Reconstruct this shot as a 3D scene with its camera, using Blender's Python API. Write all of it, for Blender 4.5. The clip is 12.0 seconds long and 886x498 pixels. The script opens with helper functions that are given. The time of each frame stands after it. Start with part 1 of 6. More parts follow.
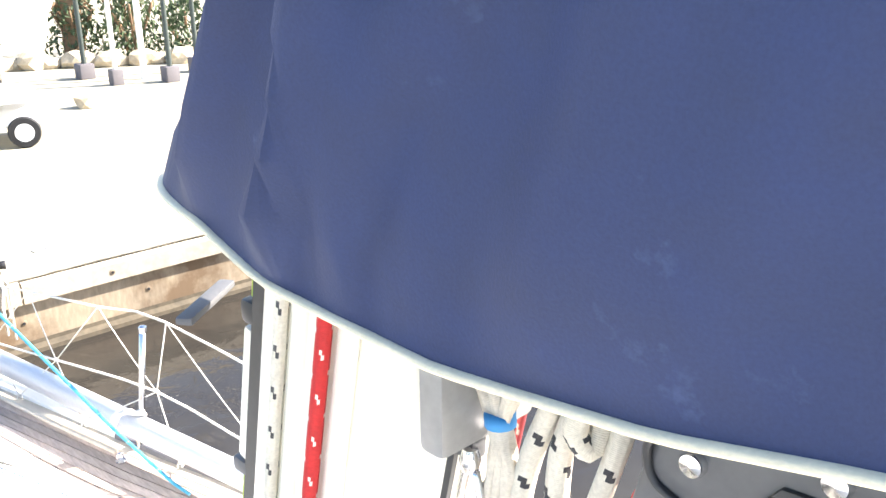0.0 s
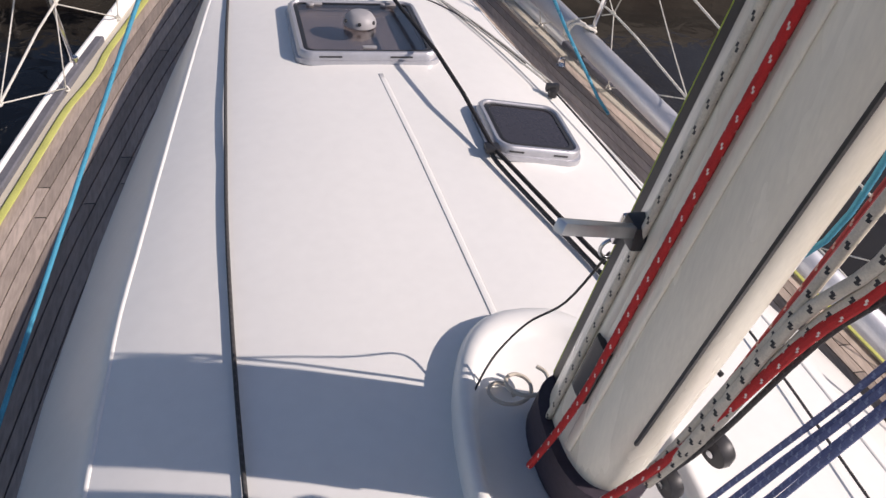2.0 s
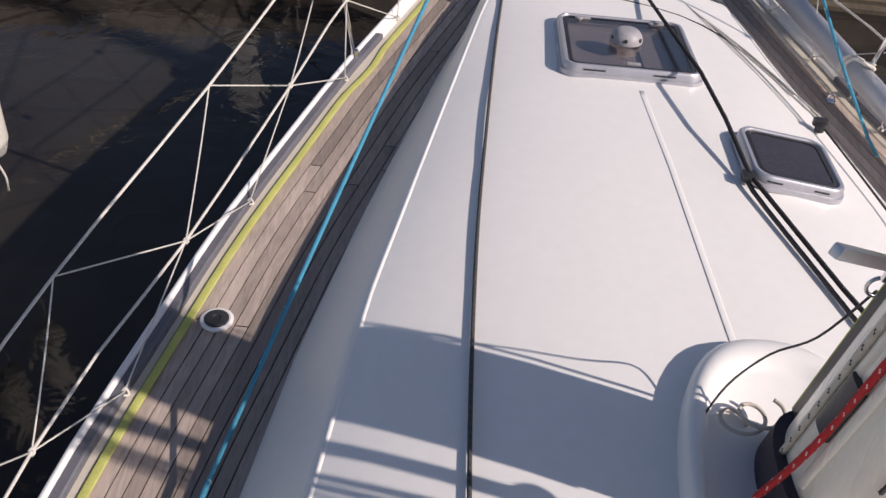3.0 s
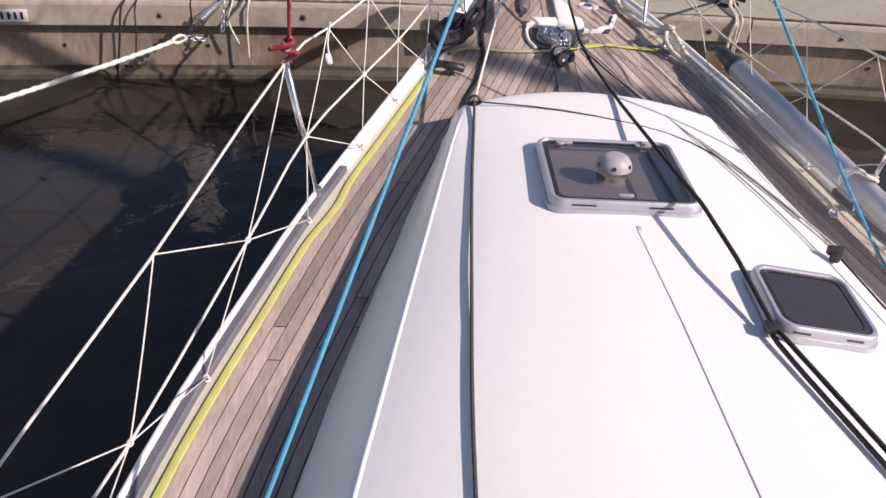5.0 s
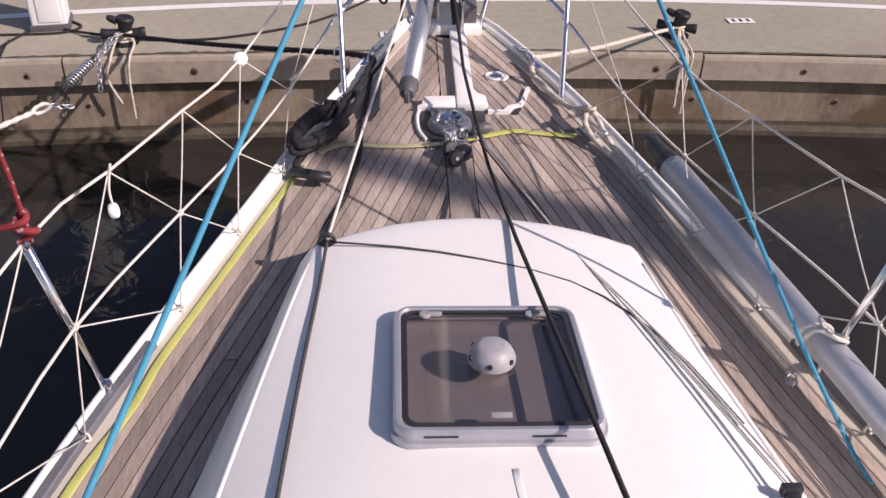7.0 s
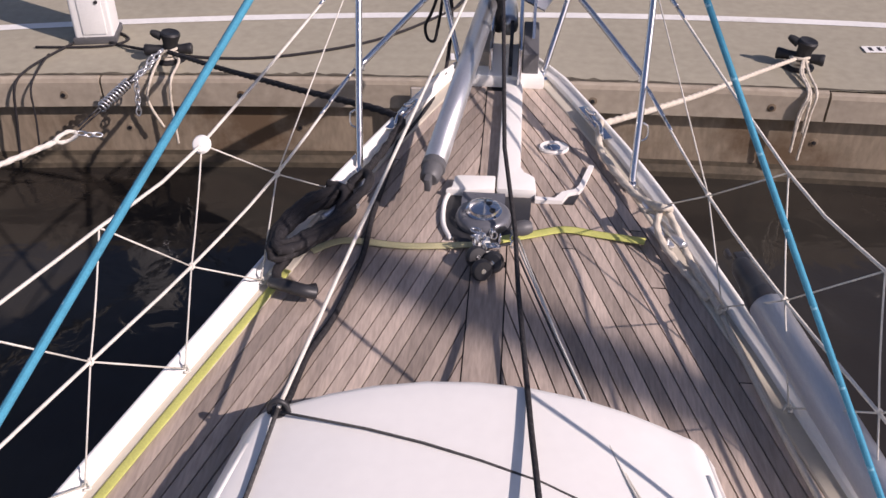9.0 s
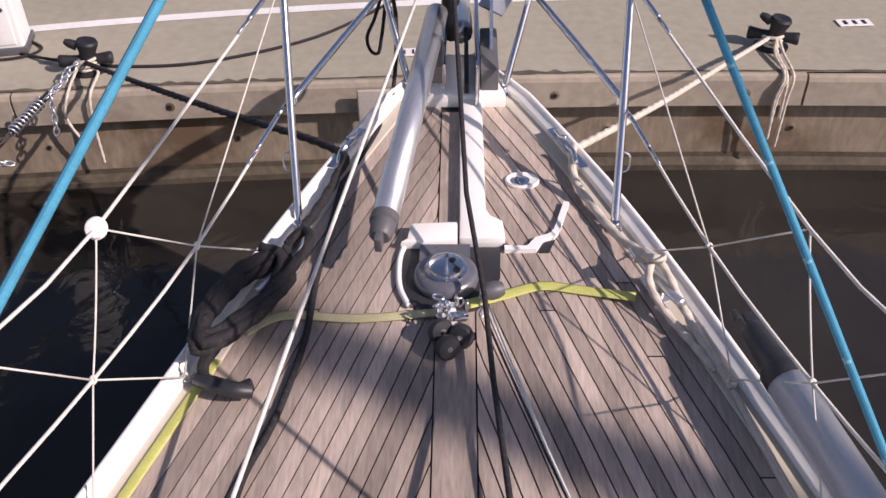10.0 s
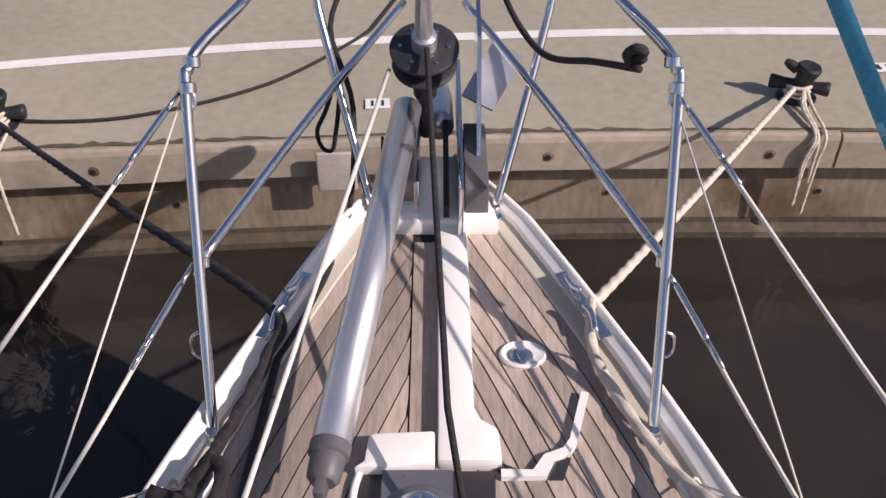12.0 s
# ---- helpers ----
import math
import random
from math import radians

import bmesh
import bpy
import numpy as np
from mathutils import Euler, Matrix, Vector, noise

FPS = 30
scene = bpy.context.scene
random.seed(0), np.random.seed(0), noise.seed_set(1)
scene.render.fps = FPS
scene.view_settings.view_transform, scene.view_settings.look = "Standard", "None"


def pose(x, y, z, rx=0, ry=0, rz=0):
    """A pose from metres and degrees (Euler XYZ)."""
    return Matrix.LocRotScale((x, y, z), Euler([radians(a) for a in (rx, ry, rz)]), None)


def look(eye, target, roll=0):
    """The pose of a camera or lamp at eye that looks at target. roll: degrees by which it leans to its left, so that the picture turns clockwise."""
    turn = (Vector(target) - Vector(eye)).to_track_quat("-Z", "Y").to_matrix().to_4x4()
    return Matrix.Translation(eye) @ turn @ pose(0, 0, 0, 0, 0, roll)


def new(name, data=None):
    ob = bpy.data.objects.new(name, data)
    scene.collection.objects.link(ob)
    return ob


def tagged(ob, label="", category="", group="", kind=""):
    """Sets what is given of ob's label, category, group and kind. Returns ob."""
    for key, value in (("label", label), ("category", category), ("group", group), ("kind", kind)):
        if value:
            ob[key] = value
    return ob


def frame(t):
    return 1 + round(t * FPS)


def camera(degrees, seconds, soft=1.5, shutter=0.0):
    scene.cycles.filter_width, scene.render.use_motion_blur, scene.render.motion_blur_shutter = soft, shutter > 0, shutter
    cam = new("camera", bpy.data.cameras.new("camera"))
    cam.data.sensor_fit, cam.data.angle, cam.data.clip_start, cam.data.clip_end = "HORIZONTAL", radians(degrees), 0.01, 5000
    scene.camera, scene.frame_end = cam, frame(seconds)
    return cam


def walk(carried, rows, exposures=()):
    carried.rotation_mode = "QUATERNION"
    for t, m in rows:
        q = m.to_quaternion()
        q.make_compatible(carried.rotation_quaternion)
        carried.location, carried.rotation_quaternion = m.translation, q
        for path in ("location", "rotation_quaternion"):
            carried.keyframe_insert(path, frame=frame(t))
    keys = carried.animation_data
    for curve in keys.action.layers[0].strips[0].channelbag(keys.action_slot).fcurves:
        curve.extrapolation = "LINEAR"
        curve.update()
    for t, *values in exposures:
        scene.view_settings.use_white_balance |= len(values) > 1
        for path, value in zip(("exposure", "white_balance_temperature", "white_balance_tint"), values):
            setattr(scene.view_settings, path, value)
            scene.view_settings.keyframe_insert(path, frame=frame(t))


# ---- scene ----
cam = camera(52.0, 12.0)
PATH = [
    (0, (-0.33, -0.183, 2.09), (0.986, 1.167, 1.421), -0.5),
    (0.5, (-0.338, -0.197, 2.011), (0.84, 1.179, 1.163), 0.0),
    (1, (-0.406, -0.231, 1.943), (0.608, 1.147, 0.907), 3.6),
    (1.2, (-0.446, -0.285, 1.934), (0.482, 1.103, 0.833), 5.6),
    (1.5, (-0.491, -0.341, 1.92), (0.258, 1.085, 0.733), 7.2),
    (2, (-0.554, -0.402, 1.905), (-0.081, 1.081, 0.649), 8.7),
    (2.5, (-0.6, -0.438, 1.91), (-0.393, 1.105, 0.655), 7.0),
    (3, (-0.635, -0.471, 1.907), (-0.634, 1.074, 0.636), 5.4),
    (3.2, (-0.677, -0.482, 1.912), (-0.744, 1.038, 0.614), 5.3),
    (4.8, (-0.729, -0.172, 1.885), (-0.682, 1.455, 0.723), 3.3),
    (5, (-0.706, -0.018, 1.896), (-0.64, 1.631, 0.767), 3.7),
    (5.5, (-0.648, 0.234, 1.932), (-0.598, 1.913, 0.846), 2.8),
    (6, (-0.614, 0.526, 1.935), (-0.551, 2.195, 0.833), 1.0),
    (6.5, (-0.459, 0.834, 1.907), (-0.361, 2.488, 0.787), -0.2),
    (7, (-0.253, 1.055, 1.93), (-0.143, 2.694, 0.789), 2.3),
    (7.2, (-0.206, 1.131, 1.933), (-0.096, 2.764, 0.784), 1.5),
    (8.8, (0.072, 1.891, 1.904), (-0.056, 3.508, 0.734), 0.9),
    (9, (0.057, 2.007, 1.878), (-0.07, 3.615, 0.696), 0.5),
    (9.5, (0.016, 2.286, 1.855), (-0.071, 3.889, 0.663), -1.1),
    (10, (0.034, 2.548, 1.843), (-0.005, 4.114, 0.6), -0.8),
    (10.5, (0.084, 2.81, 1.855), (0.069, 4.318, 0.542), 1.2),
    (11, (0.074, 3.059, 1.779), (0.049, 4.548, 0.445), 0.1),
    (11.5, (0.026, 3.305, 1.763), (0.027, 4.83, 0.469), 0.1),
    (12, (0.031, 3.492, 1.742), (0.042, 5.044, 0.48), 0.2),
]
walk(cam, [(t, look(eye, target, roll)) for t, eye, target, roll in PATH], exposures=[
    (0.0, 2.85, 6500, 12), (0.5, 2.22, 6500, 13), (1.0, 1.1, 6500, 15), (1.5, 0.8, 6500, 18), (2.0, 0.28, 6500, 21), (2.5, 0.2, 6500, 22), (3.2, 0.2, 6500, 22),
    (4.8, 0.60, 6500, 25), (5.5, 0.48, 6500, 28), (7.2, 0.40, 6500, 29), (8.8, 0.36, 6500, 28), (9.5, 0.38, 6500, 29), (10.5, 0.52, 6500, 28), (12.0, 0.38, 6500, 25)])

# ---------------------------------------------------------------- light
SUN = Vector((-1.25, 0.62, -1.0)).normalized()          # the way the sunlight travels
world = bpy.data.worlds.new("sky")
scene.world = world
world.use_nodes = True
sky = world.node_tree.nodes.new("ShaderNodeTexSky")
sky.sky_type = "NISHITA"
sky.sun_disc = False
sky.sun_elevation = math.asin(-SUN.z)
sky.sun_rotation = math.atan2(-SUN.x, -SUN.y)
world.node_tree.links.new(sky.outputs[0], world.node_tree.nodes["Background"].inputs[0])
world.node_tree.nodes["Background"].inputs[1].default_value = 0.07
sun = new("sun", bpy.data.lights.new("sun", "SUN"))
sun.data.energy, sun.data.angle, sun.data.color = 3.6, radians(0.6), (1.0, 0.93, 0.82)
sun.rotation_mode = "QUATERNION"
sun.rotation_quaternion = SUN.to_track_quat("-Z", "Y")

# ---------------------------------------------------------------- materials


def mat(name, rgb, rough=0.5, metal=0.0, var=0.12, scale=6.0, bump=0.0, fine=60.0, stretch=(1, 1, 1), island=0.0, coat=0.0, stain=None, stain_at=0.62):
    """A plain surface with colour variation at two scales, roughness variation and fine relief."""
    m = bpy.data.materials.new(name)
    m.use_nodes = True
    n, l = m.node_tree.nodes, m.node_tree.links
    b = n["Principled BSDF"]
    b.inputs["Metallic"].default_value = metal
    b.inputs["Coat Weight"].default_value = coat
    co = n.new("ShaderNodeNewGeometry")
    mp = n.new("ShaderNodeMapping")
    mp.inputs["Scale"].default_value = stretch
    l.new(co.outputs["Position"], mp.inputs[0])
    big, small = n.new("ShaderNodeTexNoise"), n.new("ShaderNodeTexNoise")
    for t, s in ((big, scale), (small, fine)):
        t.inputs["Scale"].default_value, t.inputs["Detail"].default_value = s, 4
        l.new(mp.outputs[0], t.inputs["Vector"])
    add = n.new("ShaderNodeMath")
    add.operation = "MULTIPLY_ADD"
    add.inputs[1].default_value = 0.5
    half = n.new("ShaderNodeMath")
    half.operation = "MULTIPLY"
    half.inputs[1].default_value = 0.5
    l.new(big.outputs[0], half.inputs[0])
    l.new(small.outputs[0], add.inputs[0])
    l.new(half.outputs[0], add.inputs[2])
    ramp = n.new("ShaderNodeMapRange")
    ramp.inputs[1].default_value, ramp.inputs[2].default_value = 0.3, 0.7
    ramp.inputs[3].default_value, ramp.inputs[4].default_value = 1 - var, 1 + var
    l.new(add.outputs[0], ramp.inputs[0])
    val = ramp.outputs[0]
    if island:
        info = n.new("ShaderNodeObjectInfo")
        r = n.new("ShaderNodeMapRange")
        r.inputs[3].default_value, r.inputs[4].default_value = 1 - island, 1 + island
        l.new(info.outputs["Random"], r.inputs[0])
        mu = n.new("ShaderNodeMath")
        mu.operation = "MULTIPLY"
        l.new(val, mu.inputs[0])
        l.new(r.outputs[0], mu.inputs[1])
        val = mu.outputs[0]
    hsv = n.new("ShaderNodeHueSaturation")
    hsv.inputs["Color"].default_value = (*rgb, 1)
    l.new(val, hsv.inputs["Value"])
    col = hsv.outputs[0]
    if stain:
        st = n.new("ShaderNodeTexNoise")
        st.inputs["Scale"].default_value, st.inputs["Detail"].default_value, st.inputs["Roughness"].default_value = scale * 0.45, 6, 0.65
        l.new(co.outputs["Position"], st.inputs["Vector"])
        sr = n.new("ShaderNodeMapRange")
        sr.inputs[1].default_value, sr.inputs[2].default_value = stain_at, stain_at + 0.14
        l.new(st.outputs[0], sr.inputs[0])
        mix = n.new("ShaderNodeMix")
        mix.data_type = "RGBA"
        mix.inputs["B"].default_value = (*stain, 1)
        l.new(sr.outputs[0], mix.inputs["Factor"])
        l.new(col, mix.inputs["A"])
        col = mix.outputs["Result"]
    l.new(col, b.inputs["Base Color"])
    rr = n.new("ShaderNodeMapRange")
    rr.inputs[3].default_value, rr.inputs[4].default_value = max(0.02, rough - 0.08), min(1, rough + 0.08)
    l.new(big.outputs[0], rr.inputs[0])
    l.new(rr.outputs[0], b.inputs["Roughness"])
    if bump:
        bp = n.new("ShaderNodeBump")
        bp.inputs["Strength"].default_value, bp.inputs["Distance"].default_value = bump, 0.004
        l.new(add.outputs[0], bp.inputs["Height"])
        l.new(bp.outputs[0], b.inputs["Normal"])
    return m


def rope_mat(name, rgb, fleck=None, per=0.06, stripes=2, size=0.3, wide=0.15, rough=0.85):
    """Braided rope: fine weave relief, with flecks spaced along the rope (UV: metres along, turns round)."""
    m = mat(name, rgb, rough, var=0.2, scale=30, fine=300, bump=0.0)
    n, l = m.node_tree.nodes, m.node_tree.links
    b = n["Principled BSDF"]
    uv = n.new("ShaderNodeUVMap")
    sep = n.new("ShaderNodeSeparateXYZ")
    l.new(uv.outputs[0], sep.inputs[0])

    def maths(op, a, bb=None, c=None):
        q = n.new("ShaderNodeMath")
        q.operation = op
        for i, v in enumerate((a, bb, c)):
            if v is None:
                continue
            if isinstance(v, (int, float)):
                q.inputs[i].default_value = v
            else:
                l.new(v, q.inputs[i])
        return q.outputs[0]

    w1 = maths("SINE", maths("MULTIPLY_ADD", sep.outputs[0], 1700.0, maths("MULTIPLY", sep.outputs[1], 25.13)))
    w2 = maths("SINE", maths("MULTIPLY_ADD", sep.outputs[0], 1700.0, maths("MULTIPLY", sep.outputs[1], -25.13)))
    bp = n.new("ShaderNodeBump")
    bp.inputs["Strength"].default_value, bp.inputs["Distance"].default_value = 0.4, 0.001
    l.new(maths("MULTIPLY", w1, w2), bp.inputs["Height"])
    l.new(bp.outputs[0], b.inputs["Normal"])
    if fleck:
        cell = maths("FRACT", maths("MULTIPLY_ADD", sep.outputs[0], 1 / per, maths("MULTIPLY", maths("FLOOR", maths("MULTIPLY", sep.outputs[1], stripes)), 0.5)))
        lane = maths("FRACT", maths("MULTIPLY", sep.outputs[1], stripes))
        zig = maths("MULTIPLY", maths("SIGN", maths("SINE", maths("MULTIPLY", cell, 6.2832 / size))), 0.09)
        on = maths("MULTIPLY", maths("LESS_THAN", cell, size), maths("LESS_THAN", maths("ABSOLUTE", maths("ADD", maths("SUBTRACT", lane, 0.5), zig)), wide))
        old = b.inputs["Base Color"].links[0].from_socket
        mix = n.new("ShaderNodeMix")
        mix.data_type = "RGBA"
        mix.inputs["B"].default_value = (*fleck, 1)
        l.new(on, mix.inputs["Factor"])
        l.new(old, mix.inputs["A"])
        l.new(mix.outputs["Result"], b.inputs["Base Color"])
    return m


GEL = mat("white_gelcoat", (0.86, 0.845, 0.80), 0.32, var=0.03, scale=1.5, fine=25, bump=0.02)
GEL2 = mat("cream_gelcoat", (0.56, 0.51, 0.42), 0.4, var=0.06, scale=4, fine=60, bump=0.03)
TEAK = mat("weathered_teak", (0.385, 0.315, 0.265), 0.72, var=0.34, scale=5, fine=42, stretch=(3.0, 0.35, 3.0), bump=0.4, island=0.34, stain=(0.27, 0.21, 0.165), stain_at=0.6)
CAULK = mat("black_caulking", (0.022, 0.02, 0.02), 0.7, var=0.2, scale=10)
STEEL = mat("polished_steel", (0.72, 0.72, 0.73), 0.14, 1.0, var=0.05, scale=8)
ALU = mat("anodised_aluminium", (0.66, 0.67, 0.69), 0.34, 0.85, var=0.08, scale=6, fine=90, stretch=(1, 1, 0.3))
ALUW = mat("white_painted_mast", (0.78, 0.74, 0.63), 0.26, var=0.08, scale=3, fine=50, stretch=(4, 4, 0.5), bump=0.02, stain=(0.52, 0.48, 0.42), stain_at=0.66)
PLAST = mat("black_plastic", (0.03, 0.03, 0.033), 0.45, var=0.25, scale=20, bump=0.1)
GREYP = mat("grey_plastic", (0.10, 0.10, 0.105), 0.5, var=0.12, scale=20, fine=120, bump=0.08)
FRAME = mat("hatch_frame_alloy", (0.50, 0.50, 0.53), 0.40, 0.55, var=0.08, scale=10)
BLUE = mat("navy_canvas", (0.019, 0.032, 0.096), 0.75, var=0.18, scale=24, fine=400, bump=0.25, stain=(0.060, 0.088, 0.185), stain_at=0.645)
HEM = mat("cream_hem_webbing", (0.80, 0.70, 0.50), 0.85, var=0.1, scale=30, fine=300, bump=0.3)
YELLOW = mat("yellow_webbing", (0.52, 0.53, 0.15), 0.8, var=0.2, scale=12, fine=200, bump=0.3)
CONC = mat("quay_concrete", (0.345, 0.315, 0.24), 0.9, var=0.16, scale=0.9, fine=14, bump=0.35, stain=(0.29, 0.25, 0.20), stain_at=0.6)
CONC2 = mat("stained_wall_concrete", (0.235, 0.188, 0.135), 0.9, var=0.35, scale=2.2, fine=18, bump=0.6, stain=(0.115, 0.075, 0.043), stain_at=0.47, stretch=(1.6, 1.0, 0.5))
WHITEP = mat("white_road_paint", (0.78, 0.77, 0.73), 0.8, var=0.1, scale=5, fine=40, stain=(0.5, 0.46, 0.4), stain_at=0.62)
IRON = mat("cast_iron", (0.025, 0.025, 0.028), 0.55, 0.3, var=0.3, scale=15, bump=0.4, stain=(0.09, 0.05, 0.03), stain_at=0.65)
WHITEB = mat("white_painted_box", (0.78, 0.78, 0.76), 0.45, var=0.05, scale=4)
LENSG = mat("dark_smoked_acrylic", (0.045, 0.04, 0.045), 0.12, var=0.2, scale=3)
LINER = mat("beige_hatch_blind", (0.60, 0.57, 0.51), 0.8, var=0.12, scale=5, fine=60, bump=0.1)
SMOKE = bpy.data.materials.new("smoked_acrylic_clear")
SMOKE.use_nodes = True
_n, _l = SMOKE.node_tree.nodes, SMOKE.node_tree.links
_n.remove(_n["Principled BSDF"])
_tr, _gl, _mx, _fr = (_n.new("ShaderNode" + k) for k in ("BsdfTransparent", "BsdfGlossy", "MixShader", "LayerWeight"))
_tr.inputs[0].default_value = (0.76, 0.73, 0.74, 1)
_gl.inputs["Roughness"].default_value = 0.06
_fr.inputs[0].default_value = 0.12
_l.new(_fr.outputs["Facing"], _mx.inputs[0])
_l.new(_tr.outputs[0], _mx.inputs[1])
_l.new(_gl.outputs[0], _mx.inputs[2])
_l.new(_mx.outputs[0], _n["Material Output"].inputs[0])
RUBBER = mat("grey_fender_vinyl", (0.70, 0.68, 0.60), 0.55, var=0.08, scale=6)
FENDCAP = mat("dark_fender_end", (0.16, 0.16, 0.18), 0.6, var=0.1, scale=10)
SAILM = mat("sail_cloth", (0.70, 0.70, 0.68), 0.7, var=0.08, scale=8, fine=80, bump=0.2)

R_WHITE = rope_mat("white_cord", (0.70, 0.67, 0.60))
R_MOOR = rope_mat("cream_mooring_rope", (0.60, 0.54, 0.45))
R_FLECK = rope_mat("cream_rope_dark_fleck", (0.62, 0.57, 0.48), (0.03, 0.03, 0.035), per=0.05, stripes=3, size=0.24, wide=0.2)
R_FLECK2 = rope_mat("cream_halyard_grey_fleck", (0.66, 0.62, 0.52), (0.06, 0.06, 0.06), per=0.05, stripes=3, size=0.30, wide=0.12)
R_RED = rope_mat("red_rope_white_fleck", (0.50, 0.022, 0.022), (0.75, 0.68, 0.62), per=0.05, stripes=4, size=0.22, wide=0.12)
R_DRED = rope_mat("dark_red_rope", (0.26, 0.03, 0.035), (0.40, 0.30, 0.28), per=0.05, stripes=2, size=0.25)
R_BLUE = rope_mat("light_blue_rope", (0.05, 0.28, 0.42), (0.22, 0.48, 0.60), per=0.16, stripes=1, size=0.06)
R_NAVY = rope_mat("navy_rope", (0.12, 0.15, 0.30), (0.22, 0.27, 0.44), per=0.03, stripes=2, size=0.3)
R_BLACK = rope_mat("black_rope", (0.018, 0.016, 0.018), (0.035, 0.033, 0.035), per=0.03, stripes=2, size=0.3)
R_GREY = rope_mat("dark_grey_line", (0.06, 0.057, 0.057), (0.10, 0.095, 0.09), per=0.025, stripes=2, size=0.3)
R_YEL = rope_mat("pale_yellow_rope", (0.58, 0.53, 0.34), (0.45, 0.38, 0.10), per=0.06, stripes=1, size=0.4)
R_LIME = rope_mat("lime_line", (0.42, 0.52, 0.07), (0.2, 0.24, 0.05), per=0.05, stripes=1, size=0.3)

# ---------------------------------------------------------------- mesh helpers


def obj(name, verts, faces, material, parent=None, label="", smooth=True, uvs=None):
    me = bpy.data.meshes.new(name)
    me.from_pydata([tuple(v) for v in verts], [], faces)
    if uvs is not None:
        layer = me.uv_layers.new(name="UVMap")
        for i, lp in enumerate(me.loops):
            layer.data[i].uv = uvs[i]
    if smooth:
        me.polygons.foreach_set("use_smooth", [True] * len(me.polygons))
    me.materials.append(material)
    ob = new(name, me)
    if parent:
        ob.parent = parent
        ob.matrix_parent_inverse = parent.matrix_world.inverted() if parent.type != "EMPTY" else Matrix.Translation(-parent.location)
    if label:
        ob["label"] = label
    return ob


def part(name, bm, material, parent=None, label="", smooth=True, bevel=0.0, seg=2):
    """Links a bmesh as one mesh object, in world coordinates, under a thing."""
    if bevel:
        bmesh.ops.bevel(bm, geom=[e for e in bm.edges if e.is_manifold and e.calc_face_angle(0) > 0.6], offset=bevel, segments=seg, affect="EDGES", profile=0.6, clamp_overlap=True)
    me = bpy.data.meshes.new(name)
    bm.to_mesh(me)
    bm.free()
    if smooth:
        me.polygons.foreach_set("use_smooth", [True] * len(me.polygons))
        me.set_sharp_from_angle(angle=radians(42))
    me.materials.append(material)
    ob = new(name, me)
    if parent:
        ob.parent = parent
        ob.matrix_parent_inverse = Matrix.Translation(-parent.location) if parent.type == "EMPTY" else Matrix()
    if label:
        ob["label"] = label
    return ob


def thing(name, loc, label, category, group="", kind=""):
    ob = new(name)
    ob.location = loc
    ob.empty_display_size = 0.05
    return tagged(ob, label, category, group, kind)


def box(size, m=Matrix()):
    bm = bmesh.new()
    bmesh.ops.create_cube(bm, size=1, matrix=m @ Matrix.Diagonal((*size, 1)))
    return bm


def cyl(r, h, m=Matrix(), r2=None, seg=24):
    """A cylinder or cone that stands on m's origin."""
    bm = bmesh.new()
    bmesh.ops.create_cone(bm, cap_ends=True, segments=seg, radius1=r, radius2=r if r2 is None else r2, depth=h, matrix=m @ Matrix.Translation((0, 0, h / 2)))
    return bm


def join(*bms):
    out = bms[0]
    for b in bms[1:]:
        me = bpy.data.meshes.new("tmp")
        b.to_mesh(me)
        out.from_mesh(me)
        bpy.data.meshes.remove(me)
        b.free()
    return out


def lathe(profile, m=Matrix(), seg=28):
    """A turned body: profile is a list of (radius, height)."""
    bm = bmesh.new()
    rings = []
    for r, h in profile:
        rings.append([bm.verts.new(m @ Vector((r * math.cos(2 * math.pi * i / seg), r * math.sin(2 * math.pi * i / seg), h))) for i in range(seg)])
    for a, b in zip(rings, rings[1:]):
        for i in range(seg):
            bm.faces.new((a[i], a[(i + 1) % seg], b[(i + 1) % seg], b[i]))
    for ring, flip in ((rings[0], True), (rings[-1], False)):
        bm.faces.new(ring[::-1] if flip else ring)
    bmesh.ops.recalc_face_normals(bm, faces=bm.faces[:])
    return bm


def spline(pts, per=6, closed=False):
    """A smooth line through the points."""
    p = [Vector(q) for q in pts]
    if len(p) < 3 or per <= 1:
        return p
    out = []
    n = len(p)
    for i in range(n if closed else n - 1):
        a, b, c, d = (p[(i - 1) % n] if closed else p[max(i - 1, 0)]), p[i], p[(i + 1) % n], (p[(i + 2) % n] if closed else p[min(i + 2, n - 1)])
        for k in range(per):
            t = k / per
            out.append(0.5 * ((2 * b) + (c - a) * t + (2 * a - 5 * b + 4 * c - d) * t * t + (3 * b - a - 3 * c + d) * t ** 3))
    if not closed:
        out.append(p[-1])
    return out


